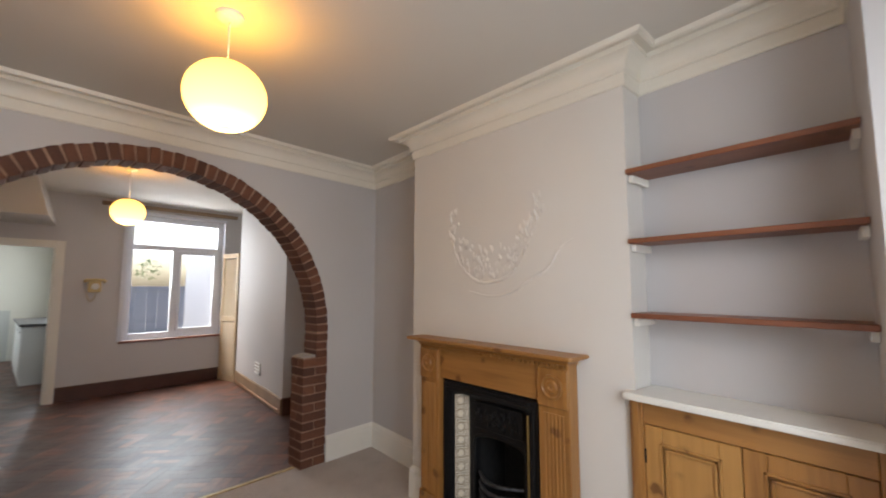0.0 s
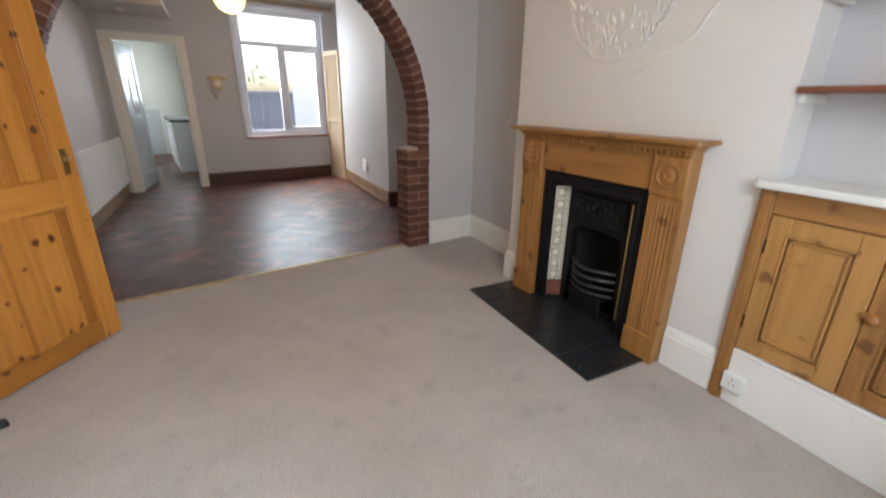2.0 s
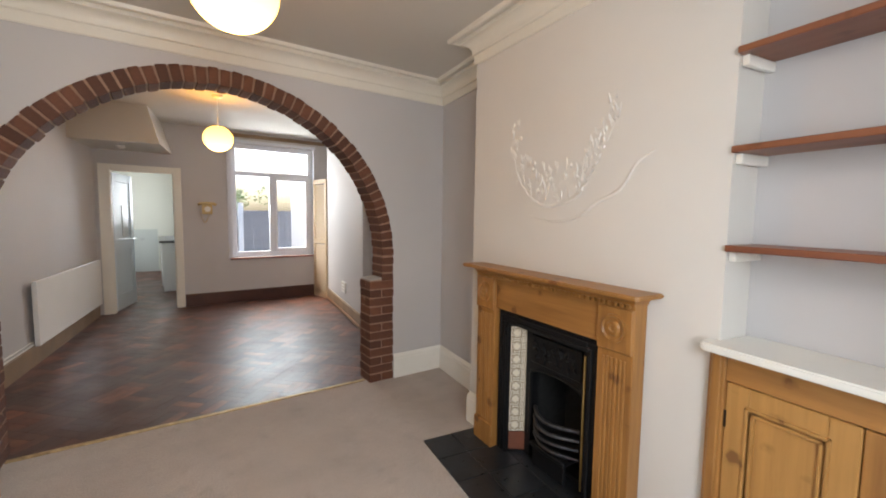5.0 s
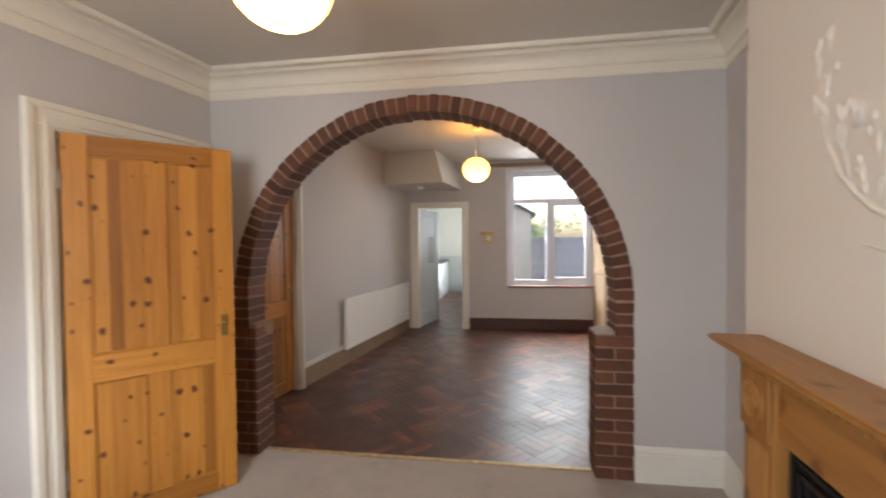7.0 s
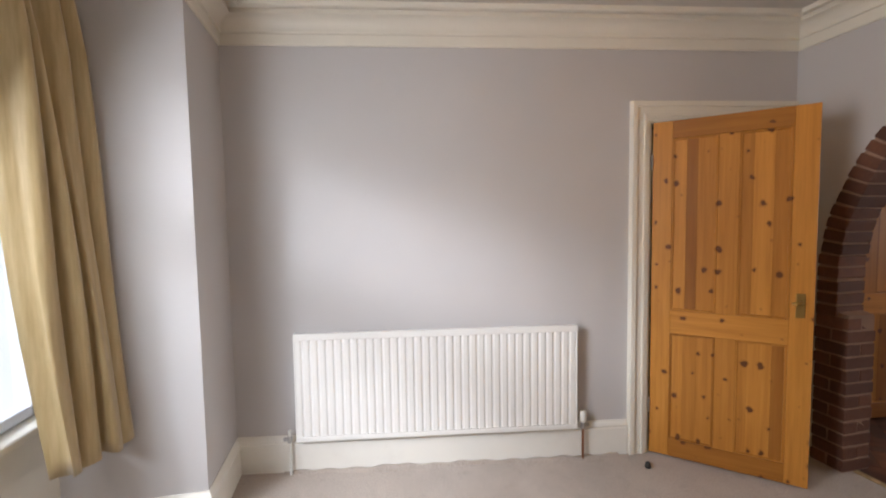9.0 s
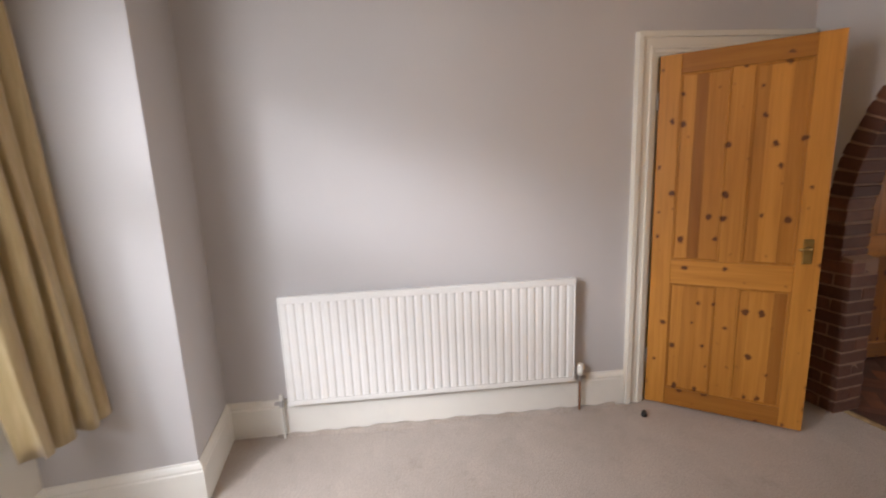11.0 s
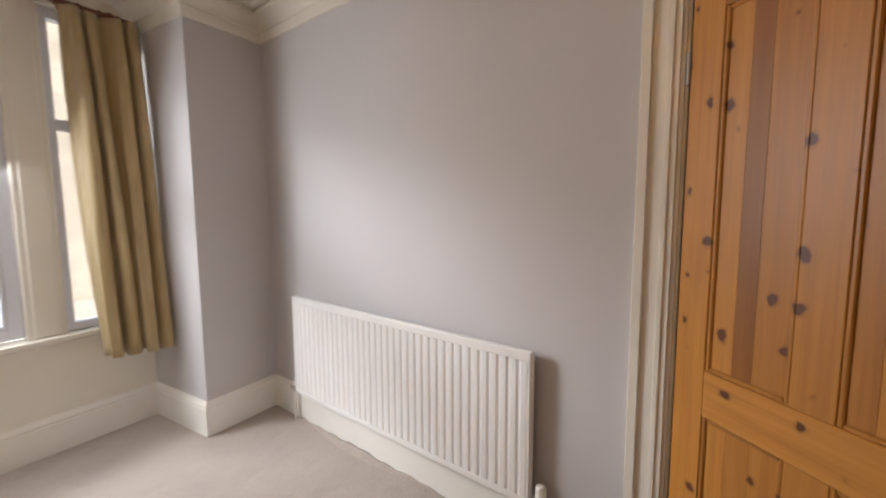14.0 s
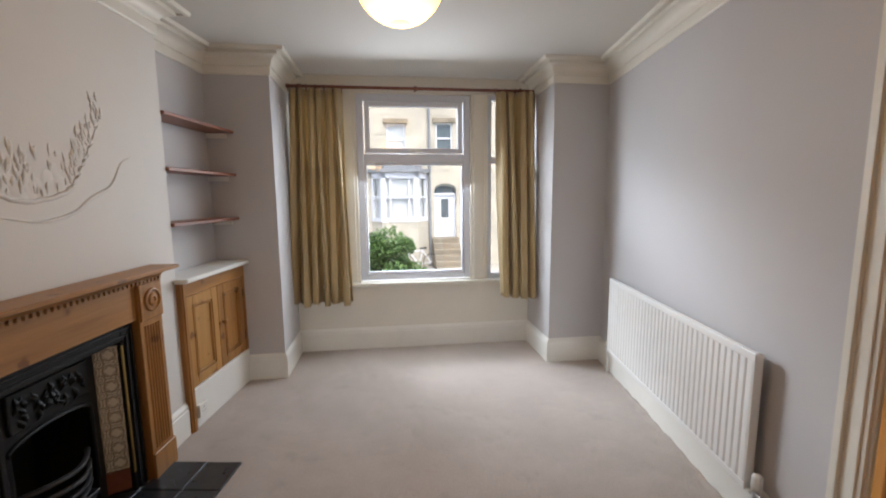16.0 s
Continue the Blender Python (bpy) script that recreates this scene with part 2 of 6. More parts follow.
PINE = door_pine("knotty_pine", "Z")
PINE_H = door_pine("knotty_pine_rail", "X")
PINE_BROWN = pine("waxed_pine", (0.36, 0.165, 0.044), (0.21, 0.088, 0.022), 0.6, "Z", 0.38)
PINE_BROWN_H = pine("waxed_pine_across", (0.36, 0.167, 0.046), (0.24, 0.105, 0.029), 0.55, "Y", 0.38)
PINE_PALE = pine("pale_pine_panel", (0.44, 0.225, 0.066), (0.33, 0.155, 0.042), 0.6, "Z", 0.45)
SHELFWOOD = pine("red_stained_shelf", (0.24, 0.085, 0.042), (0.16, 0.05, 0.026), 0.3, "Y", 0.4)


def brick_material():
    m, nt, bs = material("dark_red_brick")
    v = mapped(nt)
    info = nt.nodes.new("ShaderNodeObjectInfo")
    tone = ramp(nt, info.outputs["Random"], [(0.0, (0.085, 0.032, 0.018)), (0.45, (0.135, 0.050, 0.027)), (1.0, (0.195, 0.076, 0.040))])
    sp = noise_fac(nt, v, 26, 8, 0.7)
    col = mix(nt, ramp(nt, sp, [(0.4, (0, 0, 0)), (0.75, (0.6,) * 3)]), tone, (0.07, 0.028, 0.022))
    col = mix(nt, ramp(nt, noise_fac(nt, v, 70, 4), [(0.62, (0, 0, 0)), (0.8, (0.35,) * 3)]), col, (0.30, 0.16, 0.12))
    nt.links.new(col, bs.inputs["Base Color"])
    bs.inputs["Roughness"].default_value = 0.72
    bump(nt, bs, sp, 0.7, 0.005)
    return m


BRICK = brick_material()


def carpet_material():
    m, nt, bs = material("taupe_carpet")
    v = mapped(nt)
    big = ramp(nt, noise_fac(nt, v, 2.4, 9, 0.68), [(0.30, (0.47, 0.400, 0.345)), (0.70, (0.62, 0.535, 0.470))])
    st = ramp(nt, noise_fac(nt, v, 5.0, 9, 0.78), [(0.54, (0, 0, 0)), (0.74, (0.65,) * 3)])
    col = mix(nt, st, big, (0.30, 0.245, 0.205))
    tuft = noise_fac(nt, v, 150, 6, 0.75)
    col = mix(nt, ramp(nt, tuft, [(0.36, (0.8,) * 3), (0.60, (0, 0, 0))]), col, (0.26, 0.212, 0.178))
    nt.links.new(col, bs.inputs["Base Color"])
    bs.inputs["Roughness"].default_value = 1.0
    bs.inputs["Specular IOR Level"].default_value = 0.1
    bs.inputs["Sheen Weight"].default_value = 0.25
    bump(nt, bs, tuft, 0.9, 0.006)
    return m


CARPET = carpet_material()


def block_floor_material(name, stops):
    """Dark red-brown wooden block: uneven tone from block to block under a worn polish."""
    m, nt, bs = material(name)
    v = mapped(nt)
    info, geo = nt.nodes.new("ShaderNodeObjectInfo"), nt.nodes.new("ShaderNodeNewGeometry")
    add, fr = nt.nodes.new("ShaderNodeMath"), nt.nodes.new("ShaderNodeMath")
    add.operation, fr.operation = "ADD", "FRACT"
    nt.links.new(info.outputs["Random"], add.inputs[0])
    nt.links.new(geo.outputs["Random Per Island"], add.inputs[1])
    nt.links.new(add.outputs[0], fr.inputs[0])
    col = ramp(nt, fr.outputs[0], stops)
    grain = noise_fac(nt, v, 9.0, 8, 0.7)
    col = mix(nt, ramp(nt, grain, [(0.35, (0.55,) * 3), (0.65, (0, 0, 0))]), col, (0.055, 0.024, 0.018))
    world_at = nt.nodes.new("ShaderNodeNewGeometry").outputs["Position"]
    worn = ramp(nt, noise_fac(nt, world_at, 2.2, 5, 0.6), [(0.38, (0.5,) * 3), (0.58, (0, 0, 0))])
    col = mix(nt, worn, col, (0.070, 0.032, 0.025))
    nt.links.new(col, bs.inputs["Base Color"])
    nt.links.new(ramp(nt, noise_fac(nt, world_at, 4.0, 6, 0.6), [(0.3, (0.34,) * 3), (0.7, (0.50,) * 3)]), bs.inputs["Roughness"])
    bump(nt, bs, grain, 0.15, 0.001)
    return m


BLOCKDARK = block_floor_material("dark_brown_block", [(0.0, (0.062, 0.027, 0.020)), (0.6, (0.095, 0.040, 0.027)), (1.0, (0.13, 0.052, 0.032))])
BLOCKRED = block_floor_material("red_brown_block", [(0.0, (0.14, 0.052, 0.030)), (0.6, (0.20, 0.072, 0.038)), (1.0, (0.27, 0.095, 0.044))])
JOINT = paint("dark_floor_joint", (0.03, 0.015, 0.012), 0.7, 0.2, 8.0, 80, 0.2)


def tile_material():
    """Cream glazed tile with a brown ring-and-cross pattern, centred on each tile."""
    m, nt, bs = material("patterned_glazed_tile")
    tc = nt.nodes.new("ShaderNodeTexCoord")
    sp = nt.nodes.new("ShaderNodeSeparateXYZ")
    nt.links.new(tc.outputs["Object"], sp.inputs[0])

    def f(op, a, b=None):
        n = nt.nodes.new("ShaderNodeMath")
        n.operation = op
        for i, x in enumerate((a, b)):
            if x is None:
                continue
            if hasattr(x, "is_output"):
                nt.links.new(x, n.inputs[i])
            else:
                n.inputs[i].default_value = x
        return n.outputs[0]

    ay, az = f("PINGPONG", f("ABSOLUTE", sp.outputs["Y"]), 0.040), f("PINGPONG", f("ABSOLUTE", sp.outputs["Z"]), 0.040)
    rad = f("SQRT", f("ADD", f("MULTIPLY", ay, ay), f("MULTIPLY", az, az)))
    ring = f("LESS_THAN", f("ABSOLUTE", f("SUBTRACT", rad, 0.020)), 0.0030)
    ring2 = f("LESS_THAN", f("ABSOLUTE", f("SUBTRACT", rad, 0.009)), 0.0022)
    dia = f("LESS_THAN", f("ABSOLUTE", f("SUBTRACT", f("ADD", ay, az), 0.052)), 0.0026)
    cross = f("MULTIPLY", f("LESS_THAN", f("MINIMUM", ay, az), 0.002), f("GREATER_THAN", rad, 0.020))
    petals = f("LESS_THAN", f("ABSOLUTE", f("SUBTRACT", f("MULTIPLY", ay, az), 0.0004)), 0.0001)
    allp = f("MINIMUM", f("ADD", f("ADD", f("ADD", ring, ring2), f("ADD", dia, cross)), petals), 1.0)
    col = mix(nt, f("MULTIPLY", allp, 0.8), (0.74, 0.68, 0.56), (0.22, 0.16, 0.10))
    nt.links.new(col, bs.inputs["Base Color"])
    bs.inputs["Roughness"].default_value = 0.16
    return m


TILE = tile_material()


def curtain_material():
    m, nt, bs = material("gold_beige_curtain")
    v = mapped(nt, (60, 60, 5))
    n1 = noise_fac(nt, v, 1.0, 5, 0.6)
    col = ramp(nt, n1, [(0.3, (0.44, 0.32, 0.15)), (0.7, (0.62, 0.48, 0.26))])
    nt.links.new(col, bs.inputs["Base Color"])
    bs.inputs["Roughness"].default_value = 0.42
    bs.inputs["Sheen Weight"].default_value = 0.3
    bump(nt, bs, noise_fac(nt, mapped(nt), 500, 3), 0.2, 0.001)
    tr = nt.nodes.new("ShaderNodeBsdfTranslucent")
    tr.inputs["Color"].default_value = (0.62, 0.48, 0.27, 1)
    ms = nt.nodes.new("ShaderNodeMixShader")
    ms.inputs[0].default_value = 0.22
    nt.links.new(bs.outputs[0], ms.inputs[1])
    nt.links.new(tr.outputs[0], ms.inputs[2])
    nt.links.new(ms.outputs[0], nt.nodes["Material Output"].inputs[0])
    return m


CURTAIN = curtain_material()


def glass_material():
    m, nt, bs = material("window_glass")
    out = nt.nodes["Material Output"]
    tp = nt.nodes.new("ShaderNodeBsdfTransparent")
    tp.inputs[0].default_value = (0.93, 0.96, 0.96, 1)
    gl = nt.nodes.new("ShaderNodeBsdfGlossy")
    gl.inputs["Roughness"].default_value = 0.02
    ms = nt.nodes.new("ShaderNodeMixShader")
    ms.inputs[0].default_value = 0.05
    nt.links.new(tp.outputs[0], ms.inputs[1])
    nt.links.new(gl.outputs[0], ms.inputs[2])
    nt.links.new(ms.outputs[0], out.inputs[0])
    return m


GLASS = glass_material()


def paper_lamp_material(strength):
    """Lit paper lantern: brightest low in the globe where the bulb hangs."""
    m, nt, bs = material("lit_paper_lantern")
    v = mapped(nt)
    ln = nt.nodes.new("ShaderNodeVectorMath")
    ln.operation = "DISTANCE"
    nt.links.new(v, ln.inputs[0])
    ln.inputs[1].default_value = (0, 0, -0.10)
    em = nt.nodes.new("ShaderNodeEmission")
    col = ramp(nt, ln.outputs["Value"], [(0.04, (1.0, 0.62, 0.17)), (0.13, (0.60, 0.31, 0.060)), (0.25, (0.30, 0.128, 0.020))])
    nt.links.new(col, em.inputs[0])
    em.inputs[1].default_value = strength
    nt.links.new(em.outputs[0], nt.nodes["Material Output"].inputs[0])
    return m


LANTERN = paper_lamp_material(2.9)


def leaf_material():
    m, nt, bs = material("shrub_leaf")
    g = nt.nodes.new("ShaderNodeNewGeometry")
    col = ramp(nt, g.outputs["Random Per Island"], [(0.0, (0.06, 0.115, 0.03)), (0.6, (0.11, 0.20, 0.06)), (1.0, (0.17, 0.26, 0.09))])
    nt.links.new(col, bs.inputs["Base Color"])
    bs.inputs["Roughness"].default_value = 0.5
    return m


LEAF = leaf_material()


# ---- building helpers ----
def link(name, bm, mat, parent=None):
    me = bpy.data.meshes.new(name)
    bmesh.ops.recalc_face_normals(bm, faces=bm.faces)
    bm.to_mesh(me)
    bm.free()
    me.materials.append(mat)
    ob = new(name, me)
    if parent is not None:
        ob.parent = parent
    return ob


def part(name, bm, mat, parent, label=""):
    ob = link(name, bm, mat, parent)
    return tagged(ob, label) if label else ob


def smooth(ob):
    for p in ob.data.polygons:
        p.use_smooth = True
    return ob


def thing(name, m, label, category, group=""):
    e = new(name)
    e.empty_display_size = 0.1
    e.matrix_world = m
    return tagged(e, label, category, group)


def whole(name, bm, mat, m, label, category, group="", kind=""):
    ob = link(name, bm, mat)
    ob.matrix_world = m
    return tagged(ob, label, category, group, kind)


def structure(name, bm, mat, m=I4, label="", category=""):
    return whole(name, bm, mat, m, label, category, kind="structure")


def BM():
    return bmesh.new()


def box(bm, x0, x1, y0, y1, z0, z1, bev=0.0, seg=1):
    r = bmesh.ops.create_cube(bm, size=1.0)
    for v in r["verts"]:
        v.co = Vector(((x0 + x1) / 2 + v.co.x * (x1 - x0), (y0 + y1) / 2 + v.co.y * (y1 - y0), (z0 + z1) / 2 + v.co.z * (z1 - z0)))
    if bev:
        es = list({e for v in r["verts"] for e in v.link_edges})
        bmesh.ops.bevel(bm, geom=es, offset=bev, segments=seg, affect="EDGES", profile=0.5)
    return bm


def prism(bm, pts, place, lo, hi):
    """A polygon in (u, v) pushed from lo to hi; place(u, v, w) gives the point."""
    a = [bm.verts.new(place(u, v, lo)) for u, v in pts]
    b = [bm.verts.new(place(u, v, hi)) for u, v in pts]
    bm.faces.new(a)
    bm.faces.new(b[::-1])
    n = len(pts)
    for i in range(n):
        bm.faces.new((a[i], b[i], b[(i + 1) % n], a[(i + 1) % n]))
    return bm


def sweep(bm, path, prof, closed=False):
    """A moulding along a plan path (room on the left hand), mitred; prof: (distance from wall, height)."""
    P = [Vector(p).to_2d() if len(p) > 2 else Vector(p) for p in path]
    n = len(P)
    rings = []
    for i in range(n):
        d0 = (P[i] - P[i - 1]).normalized() if (i or closed) else None
        d1 = (P[(i + 1) % n] - P[i]).normalized() if (i < n - 1 or closed) else None
        d0, d1 = d0 or d1, d1 or d0
        n0, n1 = Vector((-d0.y, d0.x)), Vector((-d1.y, d1.x))
        mv = (n0 + n1) / max(0.25, 1 + n0.dot(n1))
        rings.append([bm.verts.new((P[i].x + mv.x * d, P[i].y + mv.y * d, z)) for d, z in prof])
    k = len(prof)
    for i in range(n if closed else n - 1):
        r0, r1 = rings[i], rings[(i + 1) % n]
        for j in range(k):
            bm.faces.new((r0[j], r1[j], r1[(j + 1) % k], r0[(j + 1) % k]))
    if not closed:
        bm.faces.new(rings[0])
        bm.faces.new(rings[-1][::-1])
    return bm


def lathe(bm, prof, m=I4, n=20, cap=True):
    rows = []
    for r, z in prof:
        rows.append([bm.verts.new(m @ Vector((r * math.cos(2 * math.pi * i / n), r * math.sin(2 * math.pi * i / n), z))) for i in range(n)])
    for a, b in zip(rows, rows[1:]):
        for i in range(n):
            bm.faces.new((a[i], a[(i + 1) % n], b[(i + 1) % n], b[i]))
    if cap:
        bm.faces.new(rows[0][::-1])
        bm.faces.new(rows[-1])
    return bm


def tube(bm, pts, r, n=8):
    pts = [Vector(p) for p in pts]
    rows = []
    for i, p in enumerate(pts):
        d = (pts[min(i + 1, len(pts) - 1)] - pts[max(i - 1, 0)]).normalized()
        u = d.orthogonal().normalized() if abs(d.z) > 0.9 else d.cross(Vector((0, 0, 1))).normalized()
        w = d.cross(u)
        rr = r[i] if isinstance(r, (list, tuple)) else r
        rows.append([bm.verts.new(p + rr * (u * math.cos(2 * math.pi * k / n) + w * math.sin(2 * math.pi * k / n))) for k in range(n)])
    for a, b in zip(rows, rows[1:]):
        for i in range(n):
            bm.faces.new((a[i], a[(i + 1) % n], b[(i + 1) % n], b[i]))
    bm.faces.new(rows[0][::-1])
    bm.faces.new(rows[-1])
    return bm


def slab(name, boxes, mat, m=I4, label="", category=""):
    bm = BM()
    for b in boxes:
        box(bm, *b)
    return structure(name, bm, mat, m, label, category)


# ---- plan ----
XL, XR, XB = -0.66, 2.54, 2.364            # left wall, right alcove wall, chimney breast face
BA, BA2 = 3.683, 3.863                    # arch wall, its two faces
BF, BW = 0.379, -0.20                     # front wall inner face, panel under the bay window
BK = 7.80                                 # wall to the kitchen
HC, HR, HK = 2.58, 2.70, 2.45             # ceilings: front room, rear room, kitchen
AR, AL = -0.125, 2.144                    # reveals of the bay
YB0, YB1 = 1.51, 3.08                     # ends of the chimney breast
XKL, XKB = -0.86, 2.20                    # rear room: left wall, chimney breast face


def arch_y(x):
    return (BA + x * math.sin(radians(THETA))) / math.cos(radians(THETA))


def front_y(x):
    return (BF + x * math.sin(radians(THETA))) / math.cos(radians(THETA))


# floors and ceilings
floor_carpet = slab("floor_carpet", [(-2.4, 3.6, -0.6, 3.765, -0.06, 0.0)], CARPET, F, "worn taupe cut-pile carpet over the front room floor", "carpet")
floor_blocks = slab("floor_blocks", [(-2.4, 4.2, 3.765, 13.0, -0.06, -0.0085)], JOINT, F, "dark red-brown polished block floor, worn in patches", "floor")
slab("ceiling_front", [(-2.4, 3.6, -0.75, 3.80, HC, 2.86)], CEIL, F, "plain white painted plaster ceiling", "ceiling")
slab("ceiling_rear", [(-2.4, 3.9, 3.80, 7.95, HR, 2.86)], CEIL, F, "plain white painted plaster ceiling", "ceiling")
slab("ceiling_kitchen", [(-0.6, 1.75, 7.95, 12.8, HK, 2.62)], CEIL, F, "plain white kitchen ceiling", "ceiling")

# left wall with its doorway (hinge end at y = 2.72)
DY0, DY1, DZ = 2.715, 3.49, 1.99
slab("wall_left", [(XL - 0.14, XL, -0.2, DY0, 0, 2.84), (XL - 0.14, XL, DY0, DY1, DZ, 2.84), (XL - 0.14, XL, DY1, 3.75, 0, 2.84)], WALL,
     label="smooth lilac-grey painted plaster wall", category="wall")
slab("wall_hall", [(-1.95, -1.85, -0.6, 8.2, 0, 2.84), (-1.95, -0.7, -0.75, -0.6, 0, 2.84)], WALL, label="plain grey painted hall wall", category="wall")

# right wall and chimney breast with its fire opening
FO0, FO1, FOZ = 2.00, 2.70, 0.86
slab("wall_right", [(XR, XR + 0.15, -0.3, 1.95, 0, 2.84), (XR, XR + 0.15, 2.80, 8.6, 0, 2.84), (XR, XR + 0.15, 1.95, 2.80, 0.9, 2.84)], WALL, label="lilac-grey painted alcove wall", category="wall")
slab("chimney_breast", [(XB, XR + 0.12, YB0, FO0, 0, 2.6), (XB, XR + 0.12, FO1, YB1, 0, 2.6), (XB, XR + 0.12, FO0, FO1, FOZ, 2.6)], BREAST, RB,
     label="warm white plastered chimney breast", category="wall")

# front wall: two piers, panel under the window, head over it
slab("wall_front_pier_a", [(-0.75, AR, -0.42, BF, 0, 2.84)], WALL, F, "grey painted pier beside the bay window", "wall")
slab("wall_front_pier_b", [(AL, 3.2, -0.42, BF, 0, 2.84)], WALL, F, "grey painted pier beside the bay window", "wall")
slab("wall_window_panel", [(AR, AL, -0.42, BW, 0, 0.62)], TRIM, F, "cream painted panel under the bay window", "wall")
slab("wall_window_head", [(AR, AL, -0.42, BW, 2.45, 2.84)], TRIM, F, "cream painted head over the bay window", "wall")

# arch wall
AC, AZ, RIN, ROUT = 1.322, 1.075, 1.182, 1.287


def arch_wall():
    bm = BM()
    pts = [(AC - ROUT, 0.0)] + [(AC - ROUT * math.cos(math.pi * i / 48), AZ + ROUT * math.sin(math.pi * i / 48)) for i in range(49)] + [(AC + ROUT, 0.0)]
    for lo, hi in (((-2.4, pts[0][0])), ((pts[-1][0], 3.6))):
        box(bm, lo, hi, BA, BA2, 0, 2.84)
    for (u0, v0), (u1, v1) in zip(pts[1:-1], pts[2:-1]):
        prism(bm, [(u0, v0), (u1, v1), (u1, 2.84), (u0, 2.84)], lambda u, v, w: (u, w, v), BA, BA2)
    bmesh.ops.remove_doubles(bm, verts=bm.verts, dist=1e-5)
    return structure("wall_arch", bm, WALL, F, "grey plastered wall pierced by a wide round brick arch", "wall")


wall_arch = arch_wall()

# rear room walls
RDY0, RDY1 = 4.06, 4.80
slab("wall_rear_left", [(XKL - 0.12, XKL, 3.70, RDY0, 0, 2.84), (XKL - 0.12, XKL, RDY0, RDY1, 2.0, 2.84), (XKL - 0.12, XKL, RDY1, 7.95, 0, 2.84)], WALL,
     label="lilac-grey painted rear room wall", category="wall")
slab("chimney_breast_rear", [(XKB, XR + 0.02, 5.57, 7.72, 0, 2.84)], WALL, label="plain grey plastered rear chimney breast", category="wall")
KD0, KD1, KDZ = 0.45, 1.20, 1.975
KW0, KW1, KWZ0, KWZ1 = 1.94, 3.24, 0.71, 2.52
slab("wall_kitchen", [(-1.2, KD0, BK, 7.95, 0, 2.84), (KD0, KD1, BK, 7.95, KDZ, 2.84), (KD1, KW0, BK, 8.02, 0, 2.84), (KW0, KW1, BK, 8.02, 0, KWZ0),
                      (KW0, KW1, BK, 8.02, KWZ1, 2.84), (KW1, 4.2, BK, 8.02, 0, 2.84)], WALL, F, "lilac-grey wall with a doorway and a window", "wall")
slab("kitchen_wall_left", [(-0.40, -0.28, 7.95, 12.8, 0, 2.6)], KITCHENWALL, F, "plain cream kitchen wall", "wall")
slab("kitchen_wall_back", [(-0.40, 1.75, 12.6, 12.75, 0, 2.6)], KITCHENWALL, F, "plain cream kitchen wall", "wall")
slab("kitchen_wall_right", [(1.62, 1.75, 8.02, 9.98, 0, 2.6), (1.62, 1.75, 11.2, 12.8, 0, 2.6), (1.62, 1.75, 9.98, 11.2, 0, 1.1), (1.62, 1.75, 9.98, 11.2, 2.1, 2.6)],
     KITCHENWALL, F, "cream kitchen wall with a window over the worktop", "wall")
slab("kitchen_tiling", [(-0.279, 1.0, 12.586, 12.6, 0, 1.0)], KITCHENTILE, F, "grey tiled lower part of the kitchen wall", "wall")

# under-stair bulkhead in the rear room
bm = BM()
prism(bm, [(-1.0, HR + 0.02), (-1.0, 2.25), (0.02, 2.25), (-0.10, HR + 0.02)], lambda u, v, w: (u, w, v), 6.85, 8.0)
structure("bulkhead", bm, CEIL, I4, "cream boxed bulkhead under the stairs, hung from the ceiling", "bulkhead")
bm = BM()
lathe(bm, [(0.0, 2.25), (0.05, 2.249), (0.05, 2.225), (0.035, 2.213), (0.0, 2.213)], Matrix.Translation((-0.45, 7.25, 0)), 18, False)
smooth(whole("smoke_alarm", bm, PLASTIC, I4, "round white plastic smoke alarm under the bulkhead", "smoke alarm"))

# cornice round the front room
PERIM = [fxy(AL, BW), fxy(AL, BF), (XR, front_y(XR)), (XR, YB0 + 0.01), bxy(XB, YB0), bxy(XB, YB1), (XR, 3.093), (XR, arch_y(XR)), (XL, arch_y(XL)), (XL, front_y(XL)), fxy(AR, BF), fxy(AR, BW)]
CORN = [(0, 2.405), (0.010, 2.405), (0.014, 2.412), (0.014, 2.462), (0.011, 2.466), (0.020, 2.469), (0.024, 2.474), (0.024, 2.480)]
CORN += [(0.024 + 0.062 * (1 - math.cos(radians(a))), 2.480 + 0.058 * math.sin(radians(a))) for a in range(12, 90, 13)]
CORN += [(0.088, 2.539), (0.089, 2.549), (0.082, 2.552), (0.083, 2.566), (0.112, 2.566), (0.116, 2.556), (0.128, 2.553), (0.140, 2.558), (0.145, 2.585), (0, 2.585)]
structure("cornice", sweep(BM(), PERIM, CORN), TRIM, I4, "cream moulded plaster cornice round the ceiling", "cornice")
SK = [(0, 0), (0.020, 0), (0.020, 0.165), (0.016, 0.172), (0.018, 0.182), (0.012, 0.196), (0.006, 0.205), (0.005, 0.212), (0, 0.212)]
for path in ([(XL, DY0 - 0.125), (XL, front_y(XL))][:1] + [(XL, front_y(XL)), fxy(AR, BF), fxy(AR, BW), fxy(AL, BW), fxy(AL, BF), (2.345, front_y(2.345))],
             [bxy(XB, YB0 + 0.01), bxy(XB, 1.785)], [bxy(XB, 2.91), bxy(XB, YB1), (XR, 3.093), (XR, arch_y(XR)), fxy(AC + ROUT + 0.004, BA)],
             [fxy(AC - ROUT - 0.004, BA), (XL, arch_y(XL))]):
    structure("baseboard", sweep(BM(), path, SK), SKIRT, I4, "tall white gloss moulded skirting board", "skirting board")
SKK = [(0, -0.004), (0.018, -0.004), (0.018, 0.17), (0.010, 0.185), (0, 0.185)]
